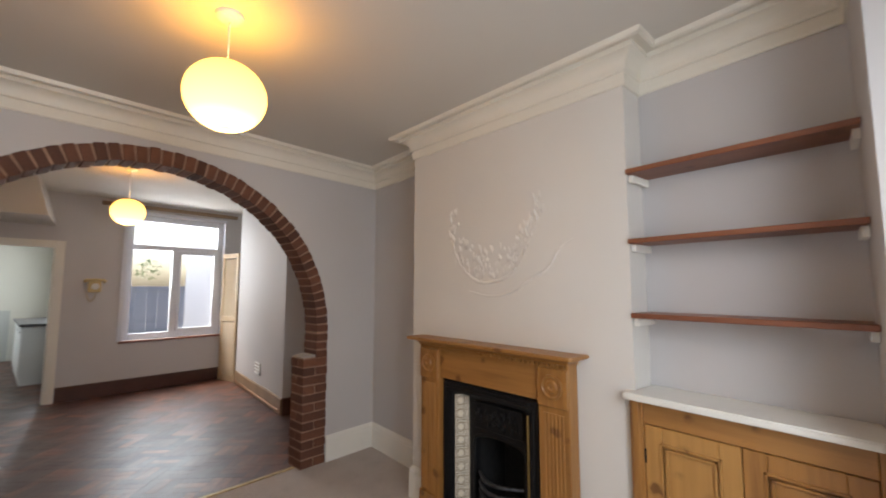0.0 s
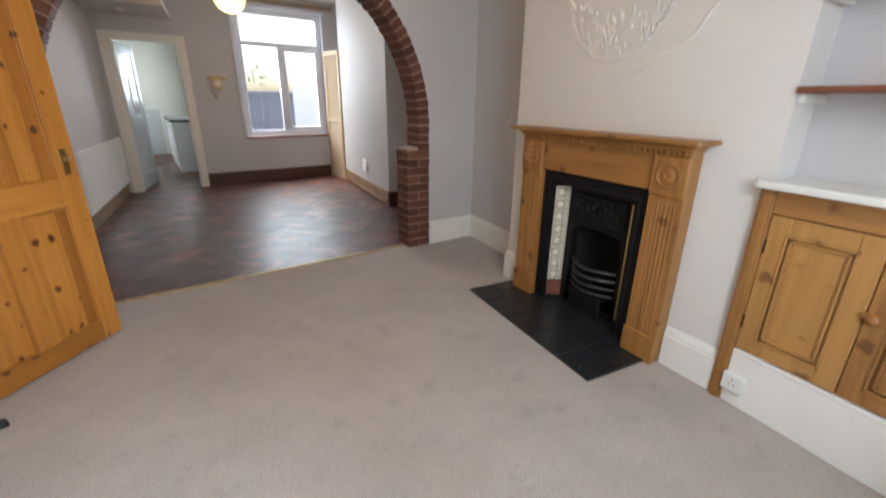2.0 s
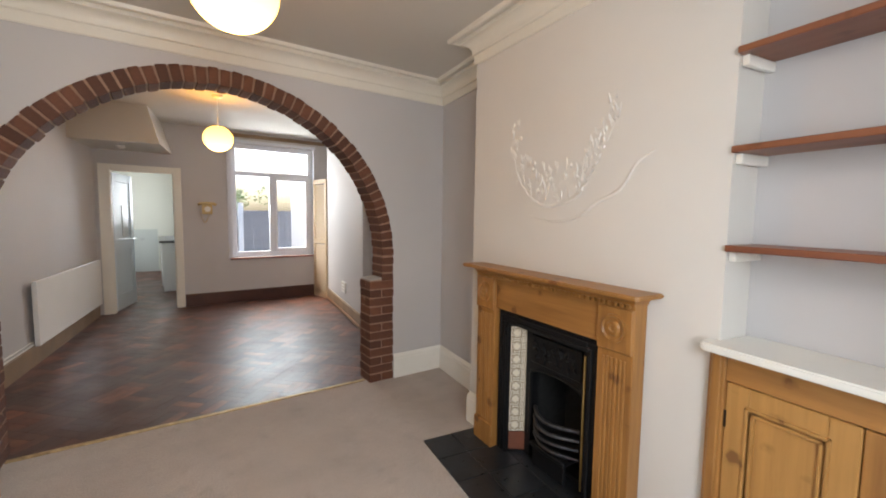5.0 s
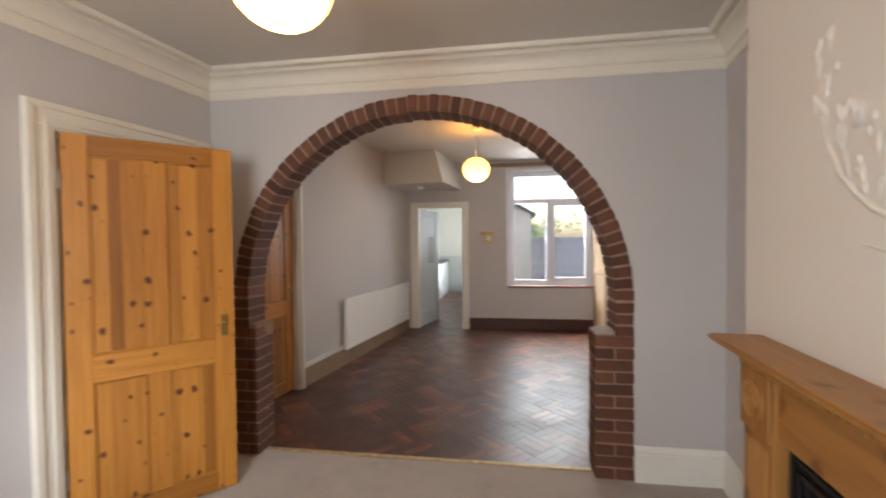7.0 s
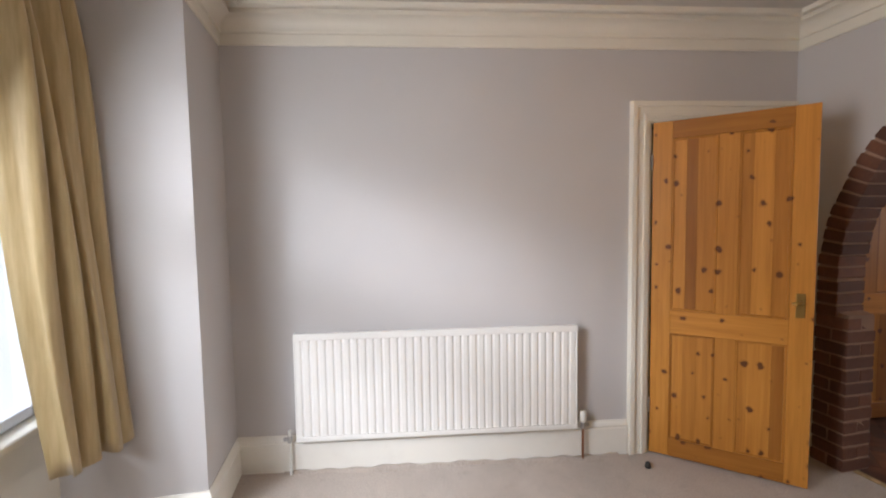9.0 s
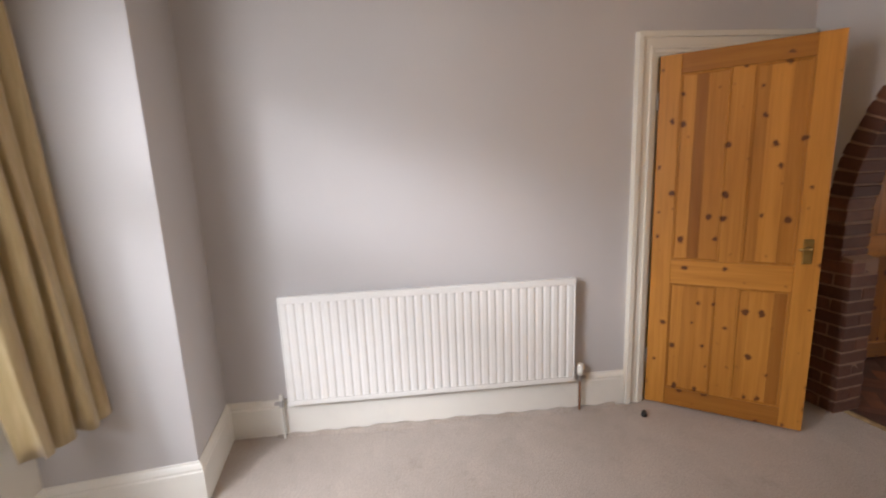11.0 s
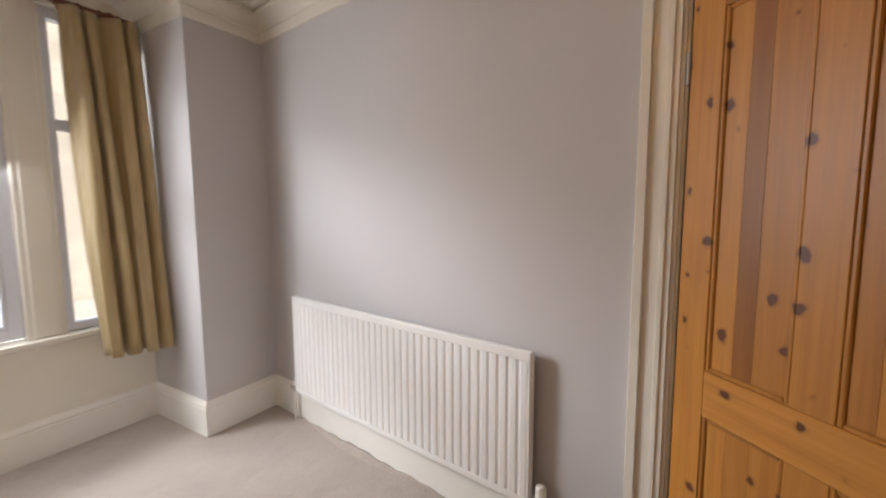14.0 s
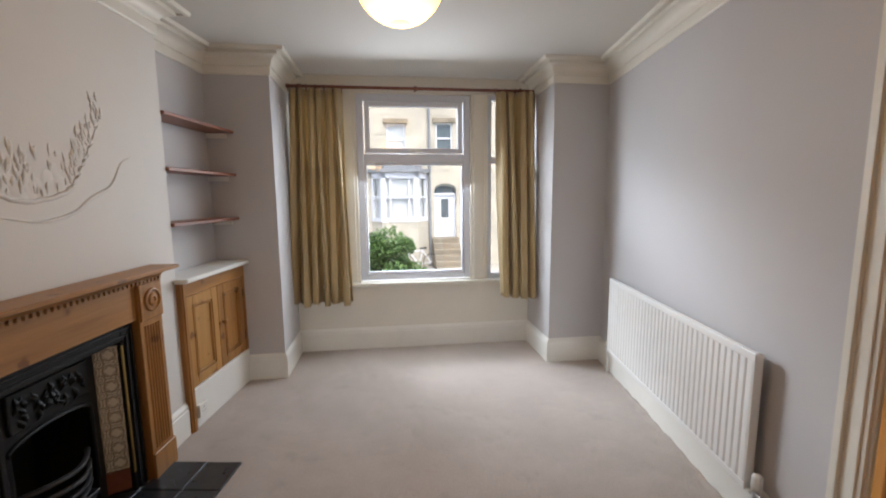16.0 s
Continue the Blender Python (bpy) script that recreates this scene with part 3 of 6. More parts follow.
structure("baseboard_rear", sweep(BM(), [fxy(3.26, BK), fxy(1.29, BK)], SKK), SKIRTBROWN, I4, "dark brown painted skirting board", "skirting board")
structure("baseboard_rear", sweep(BM(), [(XKL, 7.70), (XKL, 4.90)], SKK), TANSKIRT, I4, "brown wooden skirting board", "skirting board")
structure("baseboard_rear", sweep(BM(), [(XKB, 5.57), (XKB, 7.71)], SKK), TANSKIRT, I4, "brown wooden skirting board", "skirting board")
structure("baseboard_rear", sweep(BM(), [(XR, 4.4), (XR, 5.57), (XKB, 5.57)], SKK), SKIRTBROWN, I4, "dark brown painted skirting board", "skirting board")

# threshold strip
bm = BM()
box(bm, AC - RIN + 0.06, AC + RIN - 0.12, 3.75, 3.785, -0.003, 0.007, 0.003)
structure("threshold_strip", bm, WORNBRASS, F, "thin brass carpet bar across the archway", "threshold")


# ---- brick arch ----
LEDGE = {1: 0.114, -1: 0.058}            # how far each pier stands into the opening


def mortar_ring():
    bm = BM()
    r0, r1 = RIN + 0.006, ROUT - 0.004
    y0, y1 = BA - 0.004, BA2 + 0.004
    n = 60
    for i in range(n):
        t0, t1 = math.pi * i / n, math.pi * (i + 1) / n
        q = [(AC - r * math.cos(t), AZ + r * math.sin(t)) for r, t in ((r0, t0), (r0, t1), (r1, t1), (r1, t0))]
        prism(bm, q, lambda u, v, w: (u, w, v), y0, y1)
    for s in (-1, 1):
        u0, u1 = sorted((AC + s * r0, AC + s * r1))
        box(bm, u0, u1, y0, y1, 0.86, AZ)
        u0, u1 = sorted((AC + s * (RIN - LEDGE[s] + 0.003), AC + s * r1))
        box(bm, u0, u1, y0, y1, 0, 0.872)
    ob = link("mortar", bm, MORTAR, wall_arch)
    return ob


mortar_ring()


def brick_mesh(w, d, h, seed):
    """A worn brick, w by d by h about its centre, with chipped corners."""
    rnd = random.Random(seed)
    bm = BM()
    box(bm, -w / 2, w / 2, -d / 2, d / 2, -h / 2, h / 2, 0.0035)
    for v in bm.verts:
        v.co += Vector([rnd.uniform(-0.0018, 0.0018) for _ in range(3)])
    me = bpy.data.meshes.new("brick")
    bmesh.ops.recalc_face_normals(bm, faces=bm.faces)
    bm.to_mesh(me)
    bm.free()
    me.materials.append(BRICK)
    return me


rnd = random.Random(5)
VOUSS = [brick_mesh(0.107, BA2 - BA + 0.02, 0.056, k) for k in range(3)]


def brick(me, m):
    ob = new("brick", me)
    ob.parent = wall_arch
    ob.matrix_local = m
    return ob


NV = 56
bm_mid = (BA + BA2) / 2
for i in range(NV):
    t = math.pi * (i + 0.5) / NV
    r = (RIN + ROUT) / 2 + rnd.uniform(-0.004, 0.004)
    brick(VOUSS[i % 3], Matrix.Translation((AC - r * math.cos(t), bm_mid + rnd.uniform(-0.004, 0.003), AZ + r * math.sin(t)))
          @ Matrix.Rotation(t + rnd.uniform(-0.02, 0.02), 4, "Y"))
for s in (-1, 1):
    for k in range(3):
        brick(VOUSS[k], Matrix.Translation((AC + s * (RIN + ROUT) / 2, bm_mid + rnd.uniform(-0.004, 0.003), 0.895 + 0.069 * k)) @ Matrix.Rotation(rnd.uniform(-0.015, 0.015), 4, "Y"))
for s in (-1, 1):
    pw = ROUT - RIN + LEDGE[s] + 0.002
    full = brick_mesh(pw, 0.094, 0.062, 11 + s)
    half = brick_mesh(pw / 2 - 0.005, BA2 - BA + 0.02, 0.062, 14 + s)
    mid = AC + s * (RIN - LEDGE[s] + pw / 2)
    for k in range(12):
        z = 0.036 + 0.0725 * k
        for e in (-1, 1):
            if k % 2:
                brick(full, Matrix.Translation((mid + rnd.uniform(-0.004, 0.004), bm_mid + e * 0.0505, z)))
            else:
                brick(half, Matrix.Translation((mid + e * (pw / 4 + 0.0025), bm_mid + rnd.uniform(-0.004, 0.004), z)))


# sloping cap on each pier's ledge, paler on one pier than on the other
for s_, mt in ((1, PALECAP), (-1, MORTAR)):
    bm = BM()
    u0, u1 = sorted((AC + s_ * (RIN - LEDGE[s_] + 0.002), AC + s_ * (RIN + 0.004)))
    prism(bm, [(u0, 0.872), (u1, 0.872), (u1, 0.872 + (0.022 if s_ > 0 else 0.008)), (u0, 0.872 + (0.008 if s_ > 0 else 0.022))], lambda u, v, w: (u, w, v), BA + 0.004, BA2 - 0.004)
    ob = link("ledge_cap", bm, mt, wall_arch)


# ---- doors ----
def panel_door(name, m, w, h, label, lock0=0.745, lock1=0.88):
    """Four-panelled pine door in its own frame: x along the leaf from the hinge, y through it."""
    d = thing(name, m, label, "door")
    th = 0.036
    st, mu = 0.10, 0.095
    rb = random.Random(name)
    bm = BM()
    box(bm, 0, st, 0, th, 0, h, 0.002)
    part("stile", bm, PINE, d)
    bm = BM()
    box(bm, w - st, w, 0, th, 0, h, 0.002)
    part("stile", bm, PINE, d)
    for z0, z1 in ((0.0, 0.105), (lock0, lock1), (h - 0.10, h)):
        bm = BM()
        box(bm, st, w - st, 0, th, z0, z1, 0.002)
        part("rail", bm, PINE_H, d)
    mc = w / 2
    for z0, z1 in ((0.105, lock0), (lock1, h - 0.10)):
        bm = BM()
        box(bm, mc - mu / 2, mc + mu / 2, 0.001, th - 0.001, z0, z1, 0.002)
        part("muntin", bm, PINE, d)
        for x0, x1 in ((st, mc - mu / 2), (mc + mu / 2, w - st)):
            bm = BM()
            box(bm, x0, x1, 0.013, th - 0.013, z0, z1)
            pan = part("panel", bm, PINE, d)
            cuts = [x0, x0 + (x1 - x0) * rb.uniform(0.22, 0.36), x0 + (x1 - x0) * rb.uniform(0.55, 0.74), x1]
            for c0, c1 in zip(cuts, cuts[1:]):
                bm = BM()
                box(bm, c0, c1, 0.0105, th - 0.0105, z0, z1, 0.0008)
                part("board", bm, PINE, pan)
            for y0, y1 in ((0.003, 0.012), (th - 0.012, th - 0.003)):
                bm = BM()
                box(bm, x0, x0 + 0.012, y0, y1, z0, z1, 0.003)
                box(bm, x1 - 0.012, x1, y0, y1, z0, z1, 0.003)
                box(bm, x0 + 0.012, x1 - 0.012, y0, y1, z0, z0 + 0.012, 0.003)
                box(bm, x0 + 0.012, x1 - 0.012, y0, y1, z1 - 0.012, z1, 0.003)
                part("moulding", bm, PINE, d)
    for y, sgn in ((0.0, -1), (th, 1)):
        bm = BM()
        y0, y1 = sorted((y, y + sgn * 0.006))
        box(bm, w - 0.075, w - 0.037, y0, y1, 0.895, 1.02, 0.002)
        hp = part("handle", bm, BRASS, d, "worn brass lever handle on a back plate")
        bm = BM()
        cx, cz = w - 0.056, 0.975
        tube(bm, [(cx, y, cz), (cx, y + sgn * 0.035, cz), (cx - 0.02, y + sgn * 0.042, cz), (cx - 0.040, y + sgn * 0.042, cz - 0.004)], [0.009, 0.009, 0.008, 0.007], 8)
        smooth(part("lever", bm, BRASS, hp))
    for z in (0.25, 1.70):
        bm = BM()
        tube(bm, [(-0.004, -0.004, z), (-0.004, -0.004, z + 0.09)], 0.006, 8)
        part("hinge", bm, STEEL, d)
    return d


# the open leaf swings 34 degrees off the wall into the room
LEAFANG = math.degrees(math.atan2(3.331 - 2.725, -0.217 + 0.640))
panel_door("pine_door", Matrix.Translation((-0.642, 2.728, 0.012)) @ Matrix.Rotation(radians(LEAFANG), 4, "Z"), 0.742, 1.972,
           "knotty orange pine four-panel door standing half open")


def architrave(name, y0, y1, ztop, x, w, sgn, mat, label):
    """Moulded casing round an opening in a side wall; sgn: the way it stands proud along x."""
    e = thing(name, I4, label, "door frame")
    tagged(e, kind="structure")
    steps = [(0.0, w, 0.016), (0.012, w - 0.008, 0.024), (w - 0.034, w - 0.004, 0.036), (0.030, 0.046, 0.030)]
    for side in (0, 1):
        bm = BM()
        for s0, s1, p in steps:
            if side == 0:
                box(bm, *sorted((x, x + sgn * p)), y0 - s1, y0 - s0, 0, ztop + s0, 0.002)
            else:
                box(bm, *sorted((x, x + sgn * p)), y1 + s0, y1 + s1, 0, ztop + s0, 0.002)
        part("jamb_casing", bm, mat, e)
    bm = BM()
    for s0, s1, p in steps:
        box(bm, *sorted((x, x + sgn * (p + 0.0008))), y0 - s1, y1 + s1, ztop + s0, ztop + s1, 0.002)
    part("head_casing", bm, mat, e)
    bm = BM()
    box(bm, *sorted((x - sgn * 0.14, x + sgn * 0.008)), y0, y0 + 0.008, 0, ztop)
    box(bm, *sorted((x - sgn * 0.14, x + sgn * 0.008)), y1 - 0.008, y1, 0, ztop)
    box(bm, *sorted((x - sgn * 0.14, x + sgn * 0.008)), y0, y1, ztop - 0.008, ztop)
    part("lining", bm, mat, e)
    return e


architrave("door_1_frame", DY0, DY1, DZ, XL, 0.122, 1, TRIM, "cream gloss moulded architrave round the doorway")
panel_door("pine_cupboard_door", Matrix.Translation((XKL - 0.036, RDY0 + 0.012, 0.012)) @ Matrix.Rotation(radians(90), 4, "Z"), 0.716, 1.972,
           "closed knotty pine door in the rear room wall")
architrave("door_2_frame", RDY0, RDY1, DZ, XKL, 0.07, 1, TRIM, "narrow cream architrave round a pine door")
bm = BM()
lathe(bm, [(0.0, 0.0), (0.018, 0.0), (0.016, 0.012), (0.011, 0.03), (0.0, 0.032)], Matrix.Translation((-0.50, 2.64, 0)), 14, False)
smooth(whole("door_stop", bm, RUBBER, I4, "small black rubber door stop on the carpet", "door stop"))


# kitchen doorway: casing and the white half-glazed leaf swung into the kitchen
kf = tagged(thing("door_3_frame", F, "plain cream painted door casing", "door frame"), kind="structure")
for a0, a1, z0, z1 in ((KD0 - 0.115, KD0 + 0.01, -0.004, 2.06), (KD1 - 0.01, KD1 + 0.085, -0.004, 2.06), (KD0 + 0.01, KD1 - 0.01, KDZ - 0.01, 2.06)):
    bm = BM()
    box(bm, a0, a1, BK - 0.022, BK + 0.005, z0, z1, 0.004)
    part("casing", bm, TRIM, kf)
for a0, a1 in ((KD0, KD0 + 0.02), (KD1 - 0.02, KD1)):
    bm = BM()
    box(bm, a0, a1, BK + 0.005, 7.96, -0.004, KDZ, 0.002)
    part("lining", bm, TRIM, kf)


def kitchen_door():
    m = F @ Matrix.Translation((KD0 + 0.03, 7.90, 0.006)) @ Matrix.Rotation(radians(74), 4, "Z")
    d = thing("kitchen_door", m, "blue-white painted door with a small glass pane, standing open", "door")
    w, h = 0.70, 1.95
    for x0, x1, z0, z1 in ((0, 0.1, 0, h), (w - 0.1, w, 0, h), (0.1, w - 0.1, 0, 0.22), (0.1, w - 0.1, 0.86, 1.0), (0.1, w - 0.1, h - 0.12, h)):
        bm = BM()
        box(bm, x0, x1, 0, 0.036, z0, z1, 0.003)
        part("rail" if x1 - x0 > 0.2 else "stile", bm, WHITEDOOR, d)
    bm = BM()
    box(bm, 0.1, w - 0.1, 0.01, 0.026, 0.22, 0.86)
    part("panel", bm, WHITEDOOR, d)
    bm = BM()
    box(bm, 0.1, w - 0.1, 0.010, 0.026, 1.0, h - 0.12)
    upper = part("panel", bm, WHITEDOOR, d)
    bm = BM()
    box(bm, 0.30, 0.52, 0.004, 0.030, 1.04, 1.50, 0.003)
    part("pane", bm, NET, upper, "small obscured glass pane")
    bm = BM()
    tube(bm, [(w - 0.05, 0.0, 1.0), (w - 0.05, -0.04, 1.0), (w - 0.13, -0.045, 1.0)], 0.008, 8)
    part("handle", bm, STEEL, d)


kitchen_door()


# ---- front bay window ----
def ring_frame(bm, a0, a1, z0, z1, w, y0, y1, bev=0.004):
    box(bm, a0, a0 + w, y0, y1, z0, z1, bev)
    box(bm, a1 - w, a1, y0, y1, z0, z1, bev)
    box(bm, a0 + w, a1 - w, y0, y1, z0, z0 + w, bev)
    box(bm, a0 + w, a1 - w, y0, y1, z1 - w, z1, bev)


def pane(a0, a1, z0, z1, y, parent):
    bm = BM()
    box(bm, a0, a1, y - 0.003, y + 0.003, z0, z1)
    p = part("pane", bm, GLASS, parent, "clear glass pane")
    p.visible_shadow = False
    return p


win = tagged(thing("window_1", F, "white plastic casement bay window with a top-hung light", "window"), kind="structure")
bm = BM()
ring_frame(bm, 0.470, 1.548, 0.67, 2.435, 0.062, -0.31, -0.245)
part("window_frame", bm, UPVC, win)
bm = BM()
box(bm, 0.532, 1.486, -0.305, -0.25, 1.800, 1.885, 0.004)
part("transom", bm, UPVC, win)
bm = BM()
ring_frame(bm, 0.545, 1.473, 1.892, 2.366, 0.045, -0.292, -0.232)
sash = part("sash", bm, UPVC, win, "top-hung opening light")
bm = BM()
box(bm, 0.93, 1.07, -0.232, -0.218, 1.903, 1.925, 0.005)
box(bm, 0.985, 1.015, -0.232, -0.212, 1.89, 1.92, 0.004)
part("handle", bm, PLASTIC, sash, "white plastic casement handle")
bm = BM()
ring_frame(bm, 0.534, 1.484, 0.735, 1.798, 0.018, -0.285, -0.245, 0.003)
part("bead", bm, UPVC, win)
pane(0.59, 1.428, 1.937, 2.321, -0.265, sash)
pane(0.552, 1.466, 0.753, 1.78, -0.27, win)
for a0, a1 in ((0.300, 0.470), (1.548, 1.690)):
    bm = BM()
    box(bm, a0, a1, -0.36, -0.215, 0.62, 2.45, 0.006)
    box(bm, a0 + 0.03, a1 - 0.03, -0.22, -0.205, 0.66, 2.44, 0.004)
    part("mullion_post", bm, TRIM, win)
for a0, a1 in ((AR, 0.300), (1.690, AL)):
    bm = BM()
    ring_frame(bm, a0, a1, 0.66, 2.44, 0.045, -0.31, -0.245)
    part("window_frame", bm, UPVC, win)
    bm = BM()
    box(bm, a0 + 0.045, a1 - 0.045, -0.305, -0.25, 1.80, 1.86, 0.004)
    part("transom", bm, UPVC, win)
    pane(a0 + 0.045, a1 - 0.045, 0.705, 1.80, -0.275, win)
    pane(a0 + 0.045, a1 - 0.045, 1.86, 2.395, -0.275, win)
bm = BM()
box(bm, AR, AL, -0.42, -0.165, 0.62, 0.655, 0.008, 2)
part("window_sill", bm, TRIM, win, "cream painted timber sill")
bm = BM()
box(bm, 0.44, 1.58, -0.42, -0.205, 2.435, 2.46, 0.003)
part("head_bead", bm, TRIM, win)


# ---- curtains and their pole ----
def curtain(name, a0, a1, z0, z1, folds, lean, out, seed, label):
    rnd2 = random.Random(seed)
    bm = BM()
    nu, nv = folds * 14, 30
    ph = [rnd2.uniform(-0.6, 0.6) for _ in range(folds + 1)]
    am = [rnd2.uniform(0.7, 1.25) for _ in range(folds + 1)]
    grid = []
    for j in range(nv + 1):
        v = j / nv
        row = []
        for i in range(nu + 1):
            u = i / nu
            f = u * folds
            k = min(int(f), folds - 1)
            amp = (0.056 + 0.018 * v) * (am[k] * (1 - (f - k)) + am[k + 1] * (f - k))
            pinch = 0.55 + 0.45 * min(1, v * 6) if v < 0.16 else 1.0
            spread = 1.0 + 0.06 * v
            x = (a0 + a1) / 2 + (u - 0.5) * (a1 - a0) * spread + lean * v * (u - 0.2) + 0.010 * math.sin(2 * math.pi * f * 0.5 + 3 * v) + 0.016 * math.sin(4 * math.pi * f + ph[k]) * (0.4 + 0.6 * v)
            y = -0.105 + amp * pinch * (2 * abs(math.sin(math.pi * f + 0.5 * (ph[k] * (k + 1 - f) + ph[k + 1] * (f - k)) * (0.5 + v * 1.8))) - 1.1) + 0.012 * math.sin(5 * v + 2.1 * f) + 0.008 * math.sin(2 * math.pi * 2.3 * f + 4 * v)
            y += out * (0.35 + 0.65 * v) * (1 - 0.5 * u)
            z = z1 + (z0 - z1) * v + (0.012 * math.sin(2 * math.pi * f * 0.5 + seed) * v)
            row.append(bm.verts.new((x, y, z)))
        grid.append(row)
    for r0, r1 in zip(grid, grid[1:]):
        for i in range(nu):
            bm.faces.new((r0[i], r0[i + 1], r1[i + 1], r1[i]))
    c = thing(name, F, label, "curtain", "curtains at the bay window")
    cloth = smooth(part("cloth", bm, CURTAIN, c))
    so = cloth.modifiers.new("thickness", "SOLIDIFY")
    so.thickness = 0.004
    for i in range(folds + 1):
        bm = BM()
        x = a0 + (a1 - a0) * i / folds
        lathe(bm, [(0.019, -0.004), (0.024, -0.004), (0.024, 0.004), (0.019, 0.004), (0.019, -0.004)],
              Matrix.Translation((x, -0.10, 2.447)) @ Matrix.Rotation(radians(90), 4, "Y"), 14, False)
        box(bm, x - 0.003, x + 0.003, -0.104, -0.098, 2.405, 2.426)
        part("ring", bm, DARKWOOD, c, "dark wooden curtain ring")
    return c


curtain("curtain", 1.655, 2.115, 0.495, 2.43, 6, 0.05, 0.03, 3, "gathered gold-beige curtain hanging to just below the sill")
curtain("curtain", -0.115, 0.255, 0.515, 2.43, 4, -0.08, 0.16, 8, "gathered gold-beige curtain drawn back beside the sidelight")
pole = thing("curtain_pole", F, "brown wooden curtain pole across the bay window", "curtain pole")
bm = BM()
tube(bm, [(-0.115, -0.10, 2.452), (2.135, -0.10, 2.452)], 0.014, 12)
smooth(part("pole", bm, DARKWOOD, pole))
for a in (0.02, 1.0, 2.02):
    bm = BM()
    tube(bm, [(a, -0.205, 2.455), (a, -0.12, 2.455)], 0.010, 8)
    lathe(bm, [(0.022, -0.012), (0.022, 0.012)], Matrix.Translation((a, -0.10, 2.452)) @ Matrix.Rotation(radians(90), 4, "Y"), 14)
    part("bracket", bm, DARKWOOD, pole)


# ---- paper lantern lamps ----
def lantern_lamp(x, y, zc, rad, zceil, label):
    d = thing("pendant_lamp", Matrix.Translation((x, y, zc)), label, "ceiling lamp", "paper lantern lamps")
    bm = BM()
    prof = []
    n = 44
    for i in range(n + 1):
        t = math.pi * (0.14 + 0.78 * i / n)
        rr = rad * (1 + 0.018 * abs(math.sin(i * math.pi / 2)))
        prof.append((rr * math.sin(t), rad * 0.93 * math.cos(t)))
    lathe(bm, prof, I4, 40, False)
    smooth(part("shade", bm, LANTERN, d, "lit warm white ribbed paper globe"))
    top = rad * 0.93 * math.cos(math.pi * 0.14)
    bulb = bpy.data.lights.new("bulb", "POINT")
    bulb.energy, bulb.color, bulb.shadow_soft_size = 1.7, (1.0, 0.45, 0.05), 0.03
    lamp = new("bulb_light", bulb)
    lamp.location = (x, y, zc + top - 0.035)
    bm = BM()
    lathe(bm, [(rad * 0.41, top - 0.003), (rad * 0.435, top - 0.003), (rad * 0.435, top + 0.003), (rad * 0.41, top + 0.003), (rad * 0.41, top - 0.003)], I4, 24, False)
    part("collar", bm, STEEL, d)
    bm = BM()
    tube(bm, [(0, 0, top - 0.06), (0, 0, zceil - zc - 0.01)], 0.0035, 8)
    part("flex", bm, PLASTIC, d)
    bm = BM()
    h = zceil - zc
    lathe(bm, [(0.0, h - 0.030), (0.030, h - 0.029), (0.052, h - 0.020), (0.056, h - 0.004), (0.056, h), (0.0, h)], I4, 24, False)
    smooth(part("ceiling_rose", bm, PLASTIC, d, "round white plastic ceiling rose"))
    return d


lantern_lamp(0.858, 2.415, 2.229, 0.153, HC, "lit round paper lantern hanging from the front room ceiling")
lantern_lamp(0.684, 5.95, 2.235, 0.148, HR, "lit round paper lantern hanging from the rear room ceiling")


